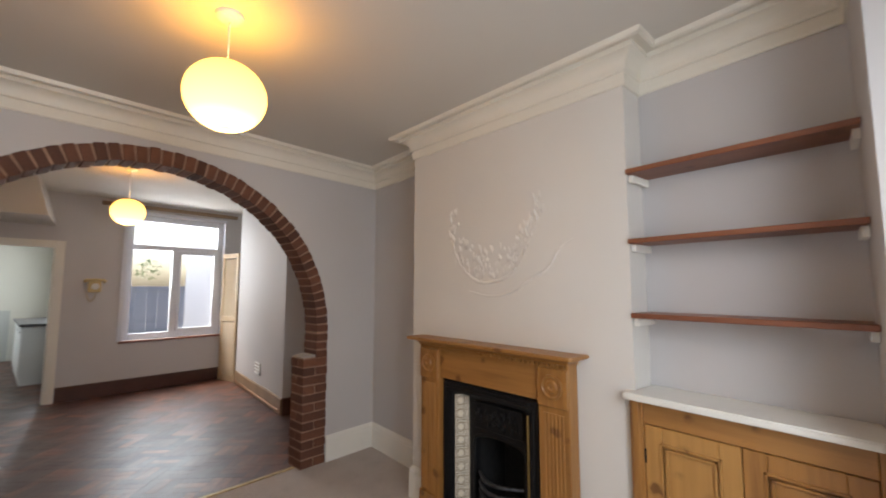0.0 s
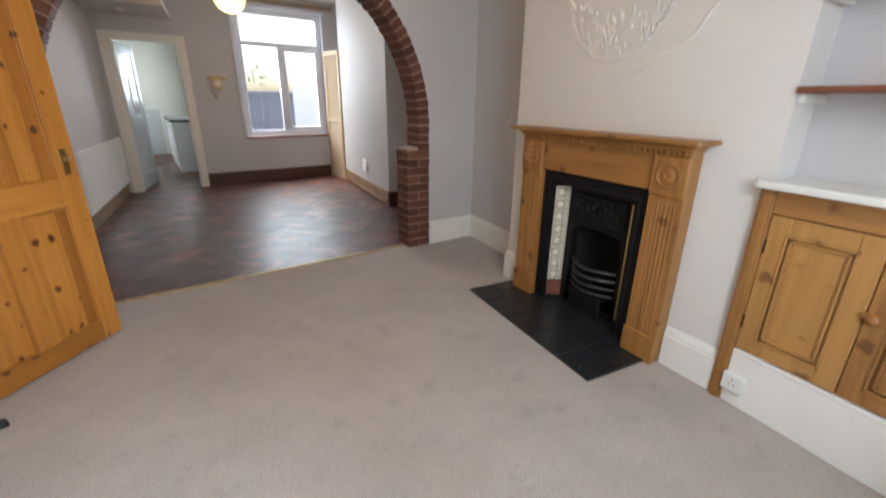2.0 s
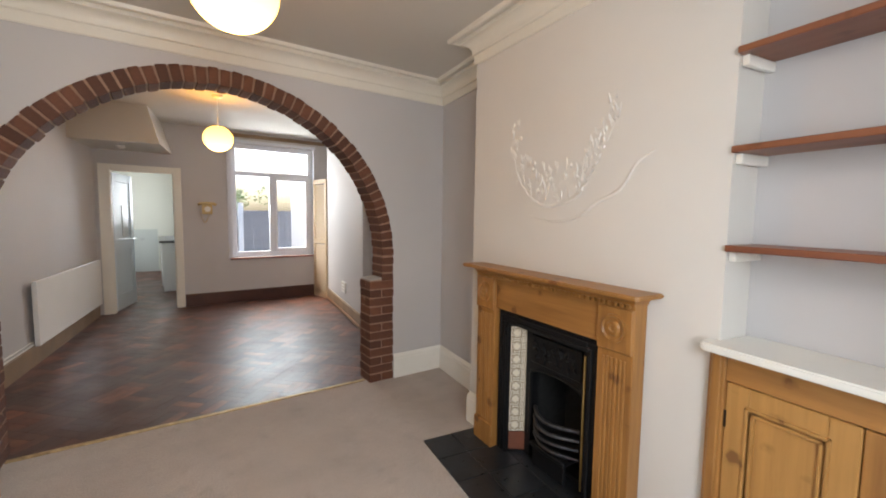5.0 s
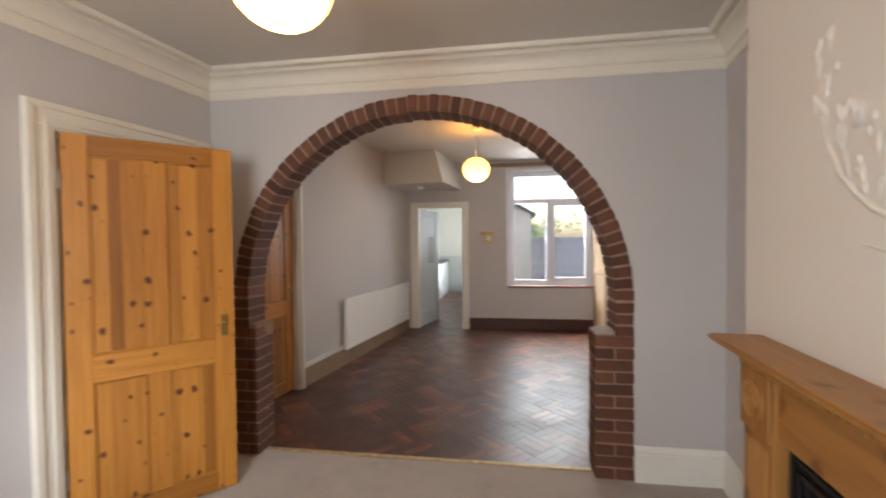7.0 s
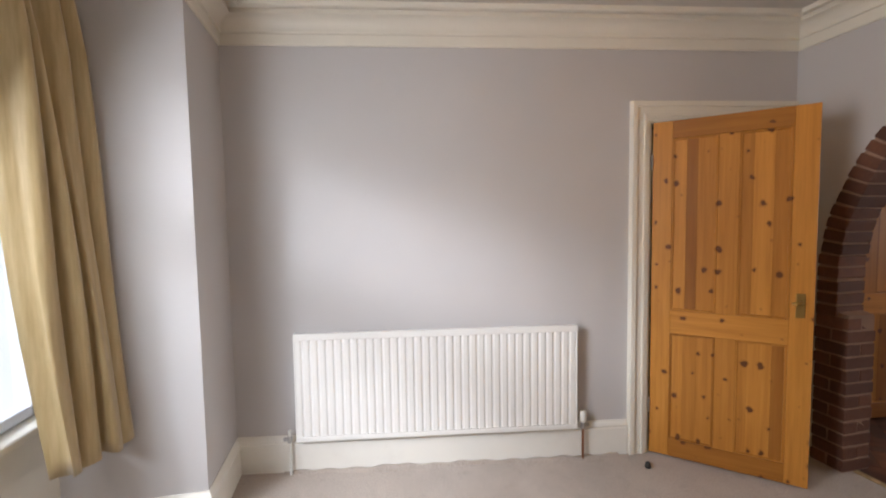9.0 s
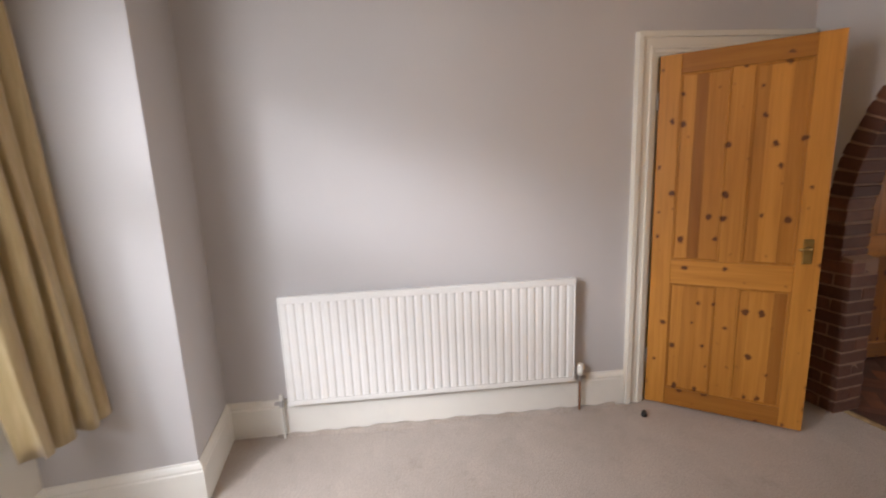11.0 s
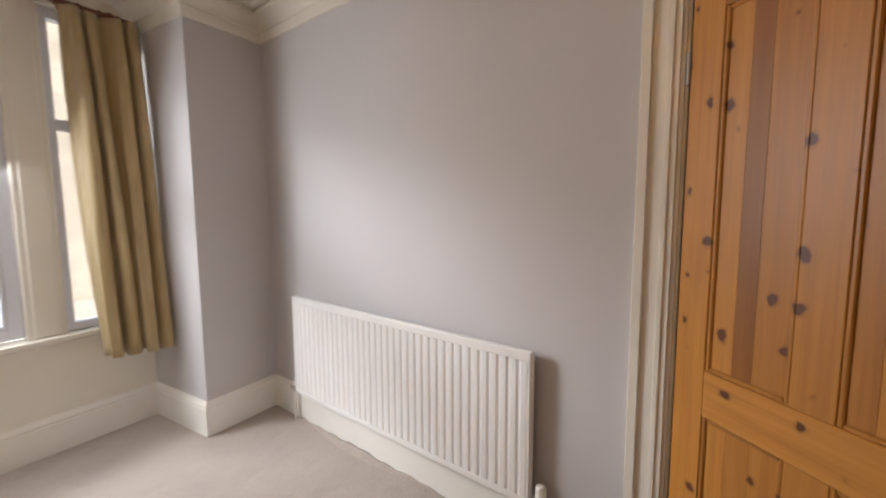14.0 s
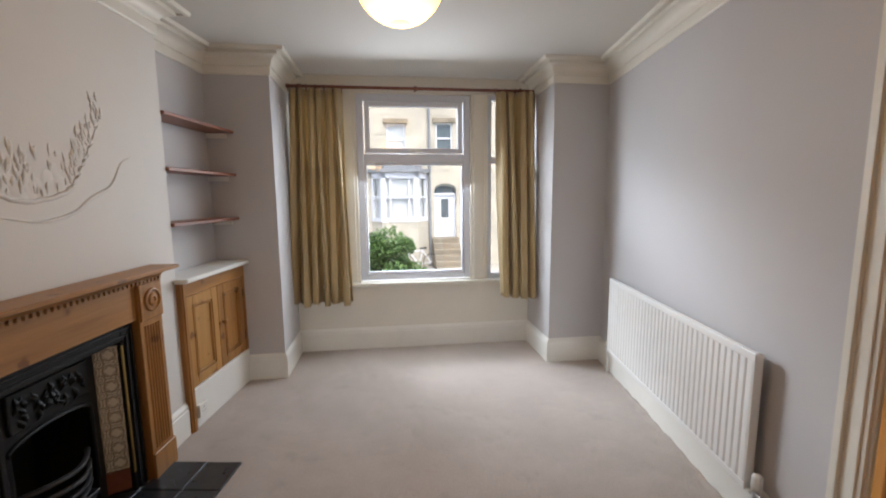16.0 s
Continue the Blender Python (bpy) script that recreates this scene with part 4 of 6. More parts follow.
# ---- fireplace ----
def fireplace():
    d = thing("fire_surround", RB, "waxed pine fire surround with fluted legs and a dentilled shelf", "fireplace")
    xf = 2.285
    legs = ((1.79, 1.966), (2.722, 2.898))
    for y0, y1 in legs:
        bm = BM()
        box(bm, xf, XB, y0, y1, 0, 1.075, 0.003)
        leg = part("leg", bm, PINE_BROWN, d)
        n = 6
        pitch = (y1 - y0 - 0.05) / n
        for i in range(n):
            yc = y0 + 0.025 + pitch * (i + 0.5)
            bm = BM()
            tube(bm, [(xf - 0.001, yc, 0.17), (xf - 0.001, yc, 0.835)], pitch * 0.27, 8)
            part("reed", bm, PINE_BROWN, leg)
        bm = BM()
        box(bm, xf - 0.012, xf, y0 - 0.004, y1 + 0.004, 0, 0.15, 0.004)
        part("plinth_block", bm, PINE_BROWN, leg)
        bm = BM()
        box(bm, xf - 0.012, xf, y0 + 0.002, y1 - 0.002, 0.865, 1.055, 0.004)
        yc, zc = (y0 + y1) / 2, 0.965
        rot = Matrix.Translation((xf - 0.012, yc, zc)) @ Matrix.Rotation(radians(-90), 4, "Y")
        lathe(bm, [(0.062, 0.0), (0.060, 0.010), (0.052, 0.012), (0.046, 0.004), (0.034, 0.004), (0.028, 0.012), (0.014, 0.014), (0.010, 0.008), (0.0, 0.008)], rot, 24, False)
        part("roundel", bm, PINE_BROWN, leg, "turned bullseye corner block")
    bm = BM()
    box(bm, xf + 0.012, XB, 1.966, 2.722, 0.88, 1.075, 0.003)
    part("frieze", bm, PINE_BROWN_H, d)
    # cove moulding that runs round three sides and spreads to the shelf
    bm = BM()
    levels = []
    for k in range(9):
        t = k / 8
        out = 1 - math.cos(t * math.pi / 2)
        fx, side, z = xf - 0.012 - 0.058 * out, 0.004 + 0.046 * out, 1.074 + 0.032 * math.sin(t * math.pi / 2) + 0.003 * t
        levels.append([bm.verts.new(p) for p in ((XB, 1.79 - side, z), (fx, 1.79 - side, z), (fx, 2.898 + side, z), (XB, 2.898 + side, z))])
    for l0, l1 in zip(levels, levels[1:]):
        for i in range(3):
            bm.faces.new((l0[i], l0[i + 1], l1[i + 1], l1[i]))
    bm.faces.new(levels[0])
    bm.faces.new(levels[-1])
    part("cove_moulding", bm, PINE_BROWN_H, d)
    bm = BM()
    prism(bm, [(2.200, 1.736), (2.200, 2.952), (2.212, 2.964), (XB, 2.964), (XB, 1.724), (2.212, 1.724)], lambda u, v, w: (u, v, w), 1.1095, 1.128)
    bmesh.ops.bevel(bm, geom=[e for e in bm.edges if abs(e.verts[0].co.z - e.verts[1].co.z) < 1e-4], offset=0.005, segments=2, affect="EDGES")
    part("mantel_shelf", bm, PINE_BROWN_H, d, "deep thin-edged mantel shelf")
    db = BM()
    box(db, -0.017, 0.017, -0.007, 0.007, -0.009, 0.009)
    dm = bpy.data.meshes.new("dentil")
    db.to_mesh(dm)
    db.free()
    dm.materials.append(PINE_BROWN_H)
    for i in range(38):
        t = new("dentil", dm)
        t.parent = d
        t.location = (xf - 0.005, 1.812 + 0.0286 * i, 1.069)

    g = thing("fire_insert", RB, "black cast-iron fireplace insert with patterned side tiles", "fireplace insert")
    x0, xk = 2.322, 2.455
    yc = 2.344
    bm = BM()
    for a, b in ((1.968, 2.052), (2.636, 2.720)):
        box(bm, x0, x0 + 0.03, a, b, 0.0, 0.878, 0.004)
    box(bm, x0, x0 + 0.03, 2.052, 2.636, 0.80, 0.878, 0.004)
    part("outer_frame", bm, IRON, g)
    for off, w in ((0.018, 0.012), (0.050, 0.016)):
        bm = BM()
        a, b = 1.968 + off, 2.720 - off
        zt = 0.878 - off
        box(bm, x0 - 0.010, x0, a, a + w, 0.02, zt, 0.003)
        box(bm, x0 - 0.010, x0, b - w, b, 0.02, zt, 0.003)
        box(bm, x0 - 0.0105, x0, a + w, b - w, zt - w, zt, 0.003)
        part("bead", bm, IRON, g)
    # splayed cheeks that carry the tiles
    for sg in (-1, 1):
        yo, yi = yc + sg * 0.292, yc + sg * 0.222
        bm = BM()
        q = [(x0 + 0.02, yo), (xk + 0.02, yi), (xk + 0.02, yi + sg * 0.03), (x0 + 0.02, yo + sg * 0.03)]
        prism(bm, q, lambda u, v, w: (u, v, w), 0.0, 0.81)
        part("cheek", bm, IRON, g)
        ang = math.atan2(sg * 0.070, -0.133) + (math.pi / 2)
        for k in range(4):
            tb = BM()
            box(tb, -0.004, 0.004, -0.076, 0.076, -0.079, 0.079, 0.002)
            t = part("tile", tb, TILE, g)
            mid = Vector((x0 + 0.02 + 0.070, yc + sg * 0.255, 0.222 + 0.160 * k))
            dirv = Vector((0.133, -sg * 0.070, 0)).normalized()
            nrm = Vector((-dirv.y, dirv.x, 0)) * (-sg)
            nrm = nrm if nrm.y * sg < 0 else -nrm
            t.matrix_local = Matrix.Translation(mid + nrm * 0.002) @ Matrix(((nrm.x, dirv.x, 0, 0), (nrm.y, dirv.y, 0, 0), (0, 0, 1, 0), (0, 0, 0, 1)))
        bm = BM()
        prism(bm, [(x0 + 0.024, yo - sg * 0.004), (xk, yi - sg * 0.004), (xk, yi + sg * 0.01), (x0 + 0.024, yo + sg * 0.01)], lambda u, v, w: (u, v, w), 0.03, 0.138)
        part("base_tile", bm, DARKWOOD, g, "plain dark red base tile")
    # back plate with an arched fire opening and cast hood
    bm = BM()
    n, w, zs = 16, 0.195, 0.52
    arc = [(yc - w * math.cos(math.pi * i / n), zs + 0.045 * math.sin(math.pi * i / n)) for i in range(n + 1)]
    for (u0, v0), (u1, v1) in zip(arc, arc[1:]):
        prism(bm, [(u0, v0), (u1, v1), (u1, 0.81), (u0, 0.81)], lambda u, v, w_: (w_, u, v), xk - 0.03, xk + 0.03)
    for a, b in ((yc - 0.24, yc - w), (yc + w, yc + 0.24)):
        box(bm, xk - 0.03, xk + 0.03, a, b, 0, 0.81)
    bmesh.ops.remove_doubles(bm, verts=bm.verts, dist=1e-5)
    part("hood", bm, IRON, g, "cast iron hood over the fire opening")
    bm = BM()
    box(bm, xk - 0.046, xk - 0.03, yc - 0.185, yc + 0.185, 0.595, 0.755, 0.004)
    r3 = random.Random(2)
    for i in range(46):
        yy, zz = yc + r3.uniform(-0.155, 0.155), 0.672 + r3.uniform(-0.05, 0.05)
        an = r3.uniform(-0.9, 0.9)
        dy, dz = 0.022 * math.sin(an), 0.022 * math.cos(an)
        tube(bm, [(xk - 0.046, yy - dy, zz - dz), (xk - 0.054, yy, zz), (xk - 0.046, yy + dy, zz + dz)], [0.003, 0.008, 0.002], 6)
    part("leaf_relief", bm, IRON, g, "cast leafy relief panel")
    bm = BM()
    tube(bm, [(xk - 0.032, u, v) for u, v in [(yc - w, 0.16)] + arc + [(yc + w, 0.16)]], 0.010, 8)
    part("arch_bead", bm, IRON, g)
    # firebox and grate
    bm = BM()
    box(bm, 2.72, 2.75, FO0 - 0.05, FO1 + 0.05, 0, FOZ)
    box(bm, xk + 0.03, 2.74, yc - 0.24, yc - 0.20, 0, FOZ)
    box(bm, xk + 0.03, 2.74, yc + 0.20, yc + 0.24, 0, FOZ)
    box(bm, xk + 0.03, 2.74, yc - 0.24, yc + 0.24, 0.80, FOZ)
    box(bm, xk + 0.03, 2.74, yc - 0.24, yc + 0.24, 0.0, 0.03)
    part("firebox", bm, SOOT, g)
    for z, out, r in ((0.175, 0.070, 0.010), (0.225, 0.085, 0.010), (0.275, 0.090, 0.011), (0.325, 0.080, 0.012)):
        bm = BM()
        tube(bm, [(xk - 0.02 - out * math.sin(math.pi * i / 10), yc - 0.165 + 0.33 * i / 10, z) for i in range(11)], r, 8)
        part("grate_bar", bm, WORNIRON, g)
    bm = BM()
    box(bm, xk - 0.09, 2.66, yc - 0.13, yc + 0.13, 0.13, 0.155, 0.004)
    box(bm, xk - 0.075, xk - 0.055, yc - 0.12, yc + 0.12, 0.02, 0.13, 0.004)
    part("ash_pan", bm, IRON, g)
    bm = BM()
    tube(bm, [(x0 - 0.004, 2.058, 0.12), (x0 - 0.004, 2.058, 0.78)], 0.005, 8)
    part("brass_edge", bm, BRASS, g, "thin brass edging strip")

    h = thing("hearth", I4, "black polished slate hearth tiles set flush before the fire", "hearth")
    ys = [1.815 + (2.962 - 1.815) * i / 5 for i in range(6)]
    xs = [1.868, 2.065, 2.285]
    for i in range(5):
        for j in range(2):
            bm = BM()
            box(bm, xs[j] + 0.002, xs[j + 1] - 0.002, ys[i] + 0.002, ys[i + 1] - 0.002, 0.0, 0.012 + 0.001 * ((i + j) % 2), 0.003)
            part("tile", bm, SLATE, h)
    bm = BM()
    box(bm, 2.285, 2.44, 1.985, 2.66, 0.0, 0.012, 0.002)
    part("back_slab", bm, SLATE, h)


fireplace()


# ---- plaster relief on the chimney breast ----
def relief():
    bm = BM()
    rr = random.Random(4)

    def curve(pts, n):
        out = []
        for i in range(n + 1):
            f = i / n * (len(pts) - 1)
            k = min(int(f), len(pts) - 2)
            p = [Vector(pts[max(0, min(len(pts) - 1, k + j))]) for j in (-1, 0, 1, 2)]
            t = f - k
            v = 0.5 * ((2 * p[1]) + (p[2] - p[0]) * t + (2 * p[0] - 5 * p[1] + 4 * p[2] - p[3]) * t * t + (3 * p[1] - p[0] - 3 * p[2] + p[3]) * t ** 3)
            out.append(Vector((XB, v.x, v.y)))
        return out

    inner = curve([(2.68, 1.77), (2.60, 1.60), (2.45, 1.49), (2.31, 1.49), (2.19, 1.53), (2.12, 1.62), (2.06, 1.72), (1.98, 1.86)], 60)
    outer = curve([(2.52, 1.43), (2.34, 1.40), (2.18, 1.43), (2.08, 1.49), (1.95, 1.55), (1.87, 1.66), (1.79, 1.70)], 60)
    n = 60
    tube(bm, [p + Vector((0.001, rr.uniform(-0.004, 0.004), rr.uniform(-0.004, 0.004))) for p in inner], [0.005 + 0.006 * math.sin(math.pi * i / n) for i in range(n + 1)], 8)
    for a, b in ((0, 61),):
        tube(bm, [p + Vector((0.0015, 0, 0)) for p in outer[a:b]], [0.0105 * (0.35 + 0.65 * math.sin(math.pi * (i + 0.4) / (b - a))) for i in range(b - a)], 8)
    # feathery strokes rising from the inner ridge
    for i in range(135):
        f = rr.random()
        p = inner[int(f * 59)]
        up = rr.random() ** 1.3 * (0.17 if f < 0.55 else 0.11)
        base = p + Vector((0.001, rr.uniform(-0.03, 0.02), up + 0.005))
        ln = rr.uniform(0.03, 0.085)
        lean = Vector((0, rr.uniform(-0.25, 0.30), 1)).normalized() * ln
        mid = base + lean * 0.5 + Vector((0.0, 0, 0))
        tube(bm, [base + Vector((0.002, 0, 0)), mid, base + lean + Vector((0.002, 0, 0))], [0.003, rr.uniform(0.007, 0.011), 0.002], 7)
    # low swelling of plaster behind the strokes
    for i in range(70):
        p = inner[int(rr.random() * 59)] + Vector((0.004, rr.uniform(-0.03, 0.03), rr.uniform(0.0, 0.13)))
        bmesh.ops.create_icosphere(bm, subdivisions=2, radius=rr.uniform(0.02, 0.04), matrix=Matrix.Translation(p) @ Matrix.Diagonal((0.16, 1, 1.2, 1)))
    for v in bm.verts:
        v.co.x = XB + (v.co.x - XB) * 0.75
    ob = whole("plaster_relief", bm, PLASTER, RB, "white plaster relief of a feathery crescent on the chimney breast", "wall relief")
    return smooth(ob)


relief()


# ---- alcove cupboard, worktop and shelves ----
def wedge_y(x):
    return front_y(x) + 0.002


def cupboard():
    xf, xb = 2.345, XR - 0.002
    y0, y1 = front_y(xf) + 0.003, YB0 - 0.004
    d = thing("alcove_cupboard", I4, "waxed pine two-door cupboard built into the alcove", "cupboard")
    bm = BM()
    box(bm, xf - 0.012, xf + 0.03, y1 - 0.036, y1 + 0.02, 0.0, 0.970, 0.004)
    box(bm, xf - 0.020, xf - 0.010, y1 - 0.026, y1 + 0.008, 0.0, 0.970, 0.004)
    part("post", bm, PINE_BROWN, d)
    bm = BM()
    box(bm, xf - 0.004, xf + 0.03, y0, y0 + 0.03, 0.26, 0.970, 0.003)
    part("post", bm, PINE_BROWN, d)
    bm = BM()
    box(bm, xf - 0.006, xf + 0.03, y0 + 0.03, y1 - 0.036, 0.875, 0.970, 0.003)
    part("top_rail", bm, PINE_BROWN_H, d)
    ya, yb = y0 + 0.033, y1 - 0.038
    ym = (ya + yb) / 2
    for k, (a, b) in enumerate(((ya, ym - 0.002), (ym + 0.002, yb))):
        bm = BM()
        ring = 0.072
        box(bm, xf, xf + 0.022, a, a + ring, 0.272, 0.870, 0.003)
        box(bm, xf, xf + 0.022, b - ring, b, 0.272, 0.870, 0.003)
        box(bm, xf + 0.0005, xf + 0.0215, a + ring, b - ring, 0.272, 0.272 + ring, 0.003)
        box(bm, xf + 0.0005, xf + 0.0215, a + ring, b - ring, 0.870 - ring, 0.870, 0.003)
        wood = PINE_BROWN if k == 0 else PINE_PALE
        dr = part("door", bm, wood, d, "darker waxed pine door" if k == 0 else "pale stripped pine door")
        bm = BM()
        box(bm, xf + 0.009, xf + 0.018, a + ring, b - ring, 0.272 + ring, 0.870 - ring)
        part("panel", bm, wood, dr)
        bm = BM()
        m0, m1, n0, n1 = a + ring - 0.010, b - ring + 0.010, 0.262 + ring, 0.880 - ring
        for off, p in ((0.0, 0.006), (0.018, 0.003)):
            for q in ((m0 + off, m0 + off + 0.010, n0 + off, n1 - off), (m1 - off - 0.010, m1 - off, n0 + off, n1 - off),
                      (m0 + off, m1 - off, n0 + off, n0 + off + 0.010), (m0 + off, m1 - off, n1 - off - 0.010, n1 - off)):
                box(bm, xf - p, xf + 0.012, *q, 0.002)
        part("moulding", bm, wood, dr)
        bm = BM()
        yk = b - 0.03 if k == 0 else a + 0.03
        if k == 0:
            lathe(bm, [(0.0, 0.0), (0.010, 0.0), (0.009, 0.014), (0.019, 0.022), (0.020, 0.032), (0.012, 0.040), (0.0, 0.041)],
                  Matrix.Translation((xf, yk, 0.60)) @ Matrix.Rotation(radians(-90), 4, "Y"), 16, False)
            smooth(part("knob", bm, PINE_BROWN, dr, "turned wooden knob"))
        else:
            box(bm, xf - 0.012, xf, yk - 0.05, yk - 0.02, 0.59, 0.61, 0.003)
            part("latch", bm, PINE_BROWN, dr, "small wooden turn latch")
        for z in (0.40, 0.74):
            bm = BM()
            yh = a - 0.001 if k == 0 else b + 0.001
            box(bm, xf - 0.003, xf + 0.002, yh - 0.006, yh + 0.006, z - 0.03, z + 0.03, 0.001)
            part("hinge", bm, IRON, dr)
    bm = BM()
    box(bm, xf - 0.006, xf + 0.020, y0, y1 - 0.037, 0.0, 0.250, 0.003)
    box(bm, xf - 0.010, xf + 0.020, y0, y1 - 0.037, 0.250, 0.268, 0.004)
    part("plinth", bm, SKIRT, d, "white gloss plinth board")

    bm = BM()
    xo = 2.285
    prism(bm, [(xo + 0.02, wedge_y(xo)), (xb, wedge_y(xb)), (xb, YB0 - 0.003), (XB + 0.0, YB0 - 0.003), (XB - 0.006, YB0 + 0.036), (xo + 0.02, YB0 + 0.036), (xo, YB0 + 0.014), (xo, wedge_y(xo) + 0.02)],
          lambda u, v, w: (u, v, w), 0.972, 1.0)
    bmesh.ops.bevel(bm, geom=list(bm.edges), offset=0.006, segments=2, affect="EDGES")
    whole("worktop", bm, SKIRT, I4, "white gloss painted board with a rounded front edge on the cupboard", "worktop")

    for z in (1.995, 1.672, 1.338):
        e = thing("wall_shelf", I4, "red-brown stained wooden shelf across the alcove", "shelf", "alcove shelves")
        xo = 2.344
        bm = BM()
        prism(bm, [(xo, wedge_y(xo)), (xb, wedge_y(xb)), (xb, YB0 - 0.003), (XB + 0.01, YB0 - 0.003), (xo, YB0 - 0.003)], lambda u, v, w: (u, v, w), z - 0.022, z)
        bmesh.ops.bevel(bm, geom=list(bm.edges), offset=0.003, segments=1, affect="EDGES")
        part("board", bm, SHELFWOOD, e)
        bm = BM()
        box(bm, XB + 0.012, xb, YB0 - 0.024, YB0 - 0.002, z - 0.058, z - 0.023, 0.003)
        part("batten", bm, SKIRT, e, "white painted support batten")
        bm = BM()
        prism(bm, [(XB + 0.03, wedge_y(XB + 0.03)), (xb, wedge_y(xb)), (xb, wedge_y(xb) + 0.02), (XB + 0.03, wedge_y(XB + 0.03) + 0.02)], lambda u, v, w: (u, v, w), z - 0.058, z - 0.023)
        part("batten", bm, SKIRT, e, "white painted support batten")

    s = thing("wall_socket", I4, "white plastic single power socket on the plinth board", "socket")
    bm = BM()
    box(bm, xf - 0.034, xf - 0.007, 1.385, 1.470, 0.075, 0.160, 0.005, 2)
    part("face_plate", bm, PLASTIC, s)
    bm = BM()
    for dy, dz, w, h in ((0.0, 0.022, 0.004, 0.008), (-0.011, 0.0, 0.007, 0.004), (0.011, 0.0, 0.007, 0.004)):
        box(bm, xf - 0.0352, xf - 0.033, 1.4275 + dy - w / 2, 1.4275 + dy + w / 2, 0.112 + dz - h / 2, 0.112 + dz + h / 2)
    part("pin_hole", bm, RUBBER, s)


cupboard()


# ---- radiators ----
def radiator(name, m, w, z0, z1, ribs, label, plain=False):
    """Panel radiator: x along the wall, y out of it (wall at y = 0)."""
    d = thing(name, m, label, "radiator", "panel radiators")
    yo = 0.066
    bm = BM()
    prof = []
    if plain:
        prof = [(0.0, yo), (w, yo)]
    else:
        p = w / ribs
        for i in range(ribs):
            s = i * p
            prof += [(s + p * 0.03, yo - 0.005), (s + p * 0.10, yo - 0.005), (s + p * 0.30, yo), (s + p * 0.80, yo), (s + p * 0.97, yo - 0.005)]
        prof = [(0, yo - 0.005)] + prof + [(w, yo - 0.005)]
    zt, zb = z1 - 0.038, z0 + 0.030
    a = [bm.verts.new((u, v, zb)) for u, v in prof]
    b = [bm.verts.new((u, v, zt)) for u, v in prof]
    for i in range(len(prof) - 1):
        bm.faces.new((a[i], a[i + 1], b[i + 1], b[i]))
    box(bm, 0, w, yo - 0.024, yo - 0.0095, z0, z1)
    part("front_panel", bm, ENAMEL, d, "white fluted steel panel" if not plain else "")
    bm = BM()
    box(bm, 0, w, yo - 0.012, yo + 0.002, zt, z1, 0.004, 2)
    part("top_rail", bm, ENAMEL, d)
    bm = BM()
    box(bm, 0, w, yo - 0.012, yo + 0.001, z0, zb, 0.004, 2)
    part("bottom_rail", bm, ENAMEL, d)
    for x0, x1 in ((-0.003, 0.006), (w - 0.006, w + 0.003)):
        bm = BM()
        box(bm, x0, x1, 0.03, yo + 0.002, z0, z1, 0.002)
        part("end_plate", bm, ENAMEL, d)
    for x in (w * 0.15, w * 0.85):
        bm = BM()
        box(bm, x - 0.02, x + 0.02, 0.0, 0.045, z0 + 0.08, z1 - 0.08)
        part("bracket", bm, ENAMEL, d)
    return d


def rad_valve(parent, x, head, z):
    bm = BM()
    tube(bm, [(x, 0.045, 0.0), (x, 0.045, z)], 0.0075, 8)
    part("pipe", bm, COPPER if head else PLASTIC, parent)
    bm = BM()
    tube(bm, [(x, 0.045, z - 0.01), (x, 0.045, z + 0.03)], 0.012, 10)
    xi = x + (-0.035 if head else 0.035)
    tube(bm, [(x, 0.045, z + 0.01), (xi, 0.045, z + 0.01)], 0.010, 10)
    v = part("valve", bm, STEEL, parent)
    if head:
        bm = BM()
        lathe(bm, [(0.0, z + 0.03), (0.019, z + 0.03), (0.021, z + 0.05), (0.021, z + 0.088), (0.015, z + 0.097), (0.0, z + 0.098)], Matrix.Translation((x, 0.045, 0)), 16, False)
        smooth(part("valve_head", bm, PLASTIC, v, "white thermostatic valve head"))
    else:
        bm = BM()
        lathe(bm, [(0.0, z + 0.03), (0.011, z + 0.03), (0.010, z + 0.06), (0.0, z + 0.061)], Matrix.Translation((x, 0.045, 0)), 12, False)
        part("valve_cap", bm, PLASTIC, v)


# wall frame of a left-hand wall: x runs towards the front of the house, y into the room
LW = Matrix.Translation((XL, 2.258, 0)) @ Matrix.Rotation(radians(-90), 4, "Z")
r1 = radiator("radiator", LW, 1.618, 0.20, 0.818, 36, "long white fluted panel radiator on the grey wall")
rad_valve(r1, -0.045, True, 0.20)
rad_valve(r1, 1.663, False, 0.20)
LWK = Matrix.Translation((XKL, 7.60, 0)) @ Matrix.Rotation(radians(-90), 4, "Z")
radiator("radiator", LWK, 1.97, 0.18, 0.775, 44, "long plain cream panel radiator in the rear room", True)
bm = BM()
tube(bm, [(XKL + 0.03, 5.60, 0.205), (XKL + 0.03, 4.88, 0.205)], 0.008, 8)
tube(bm, [(XKL + 0.03, 5.60, 0.235), (XKL + 0.03, 4.88, 0.235)], 0.008, 8)
whole("heating_pipe", bm, PLASTIC, I4, "pair of painted heating pipes above the skirting", "pipe")
bm = BM()
tube(bm, [(XKB - 0.03, 5.62, 0.045), (XKB - 0.03, 7.66, 0.045)], 0.009, 8)
whole("heating_pipe", bm, COPPER, I4, "bare copper pipe along the rear skirting", "pipe")

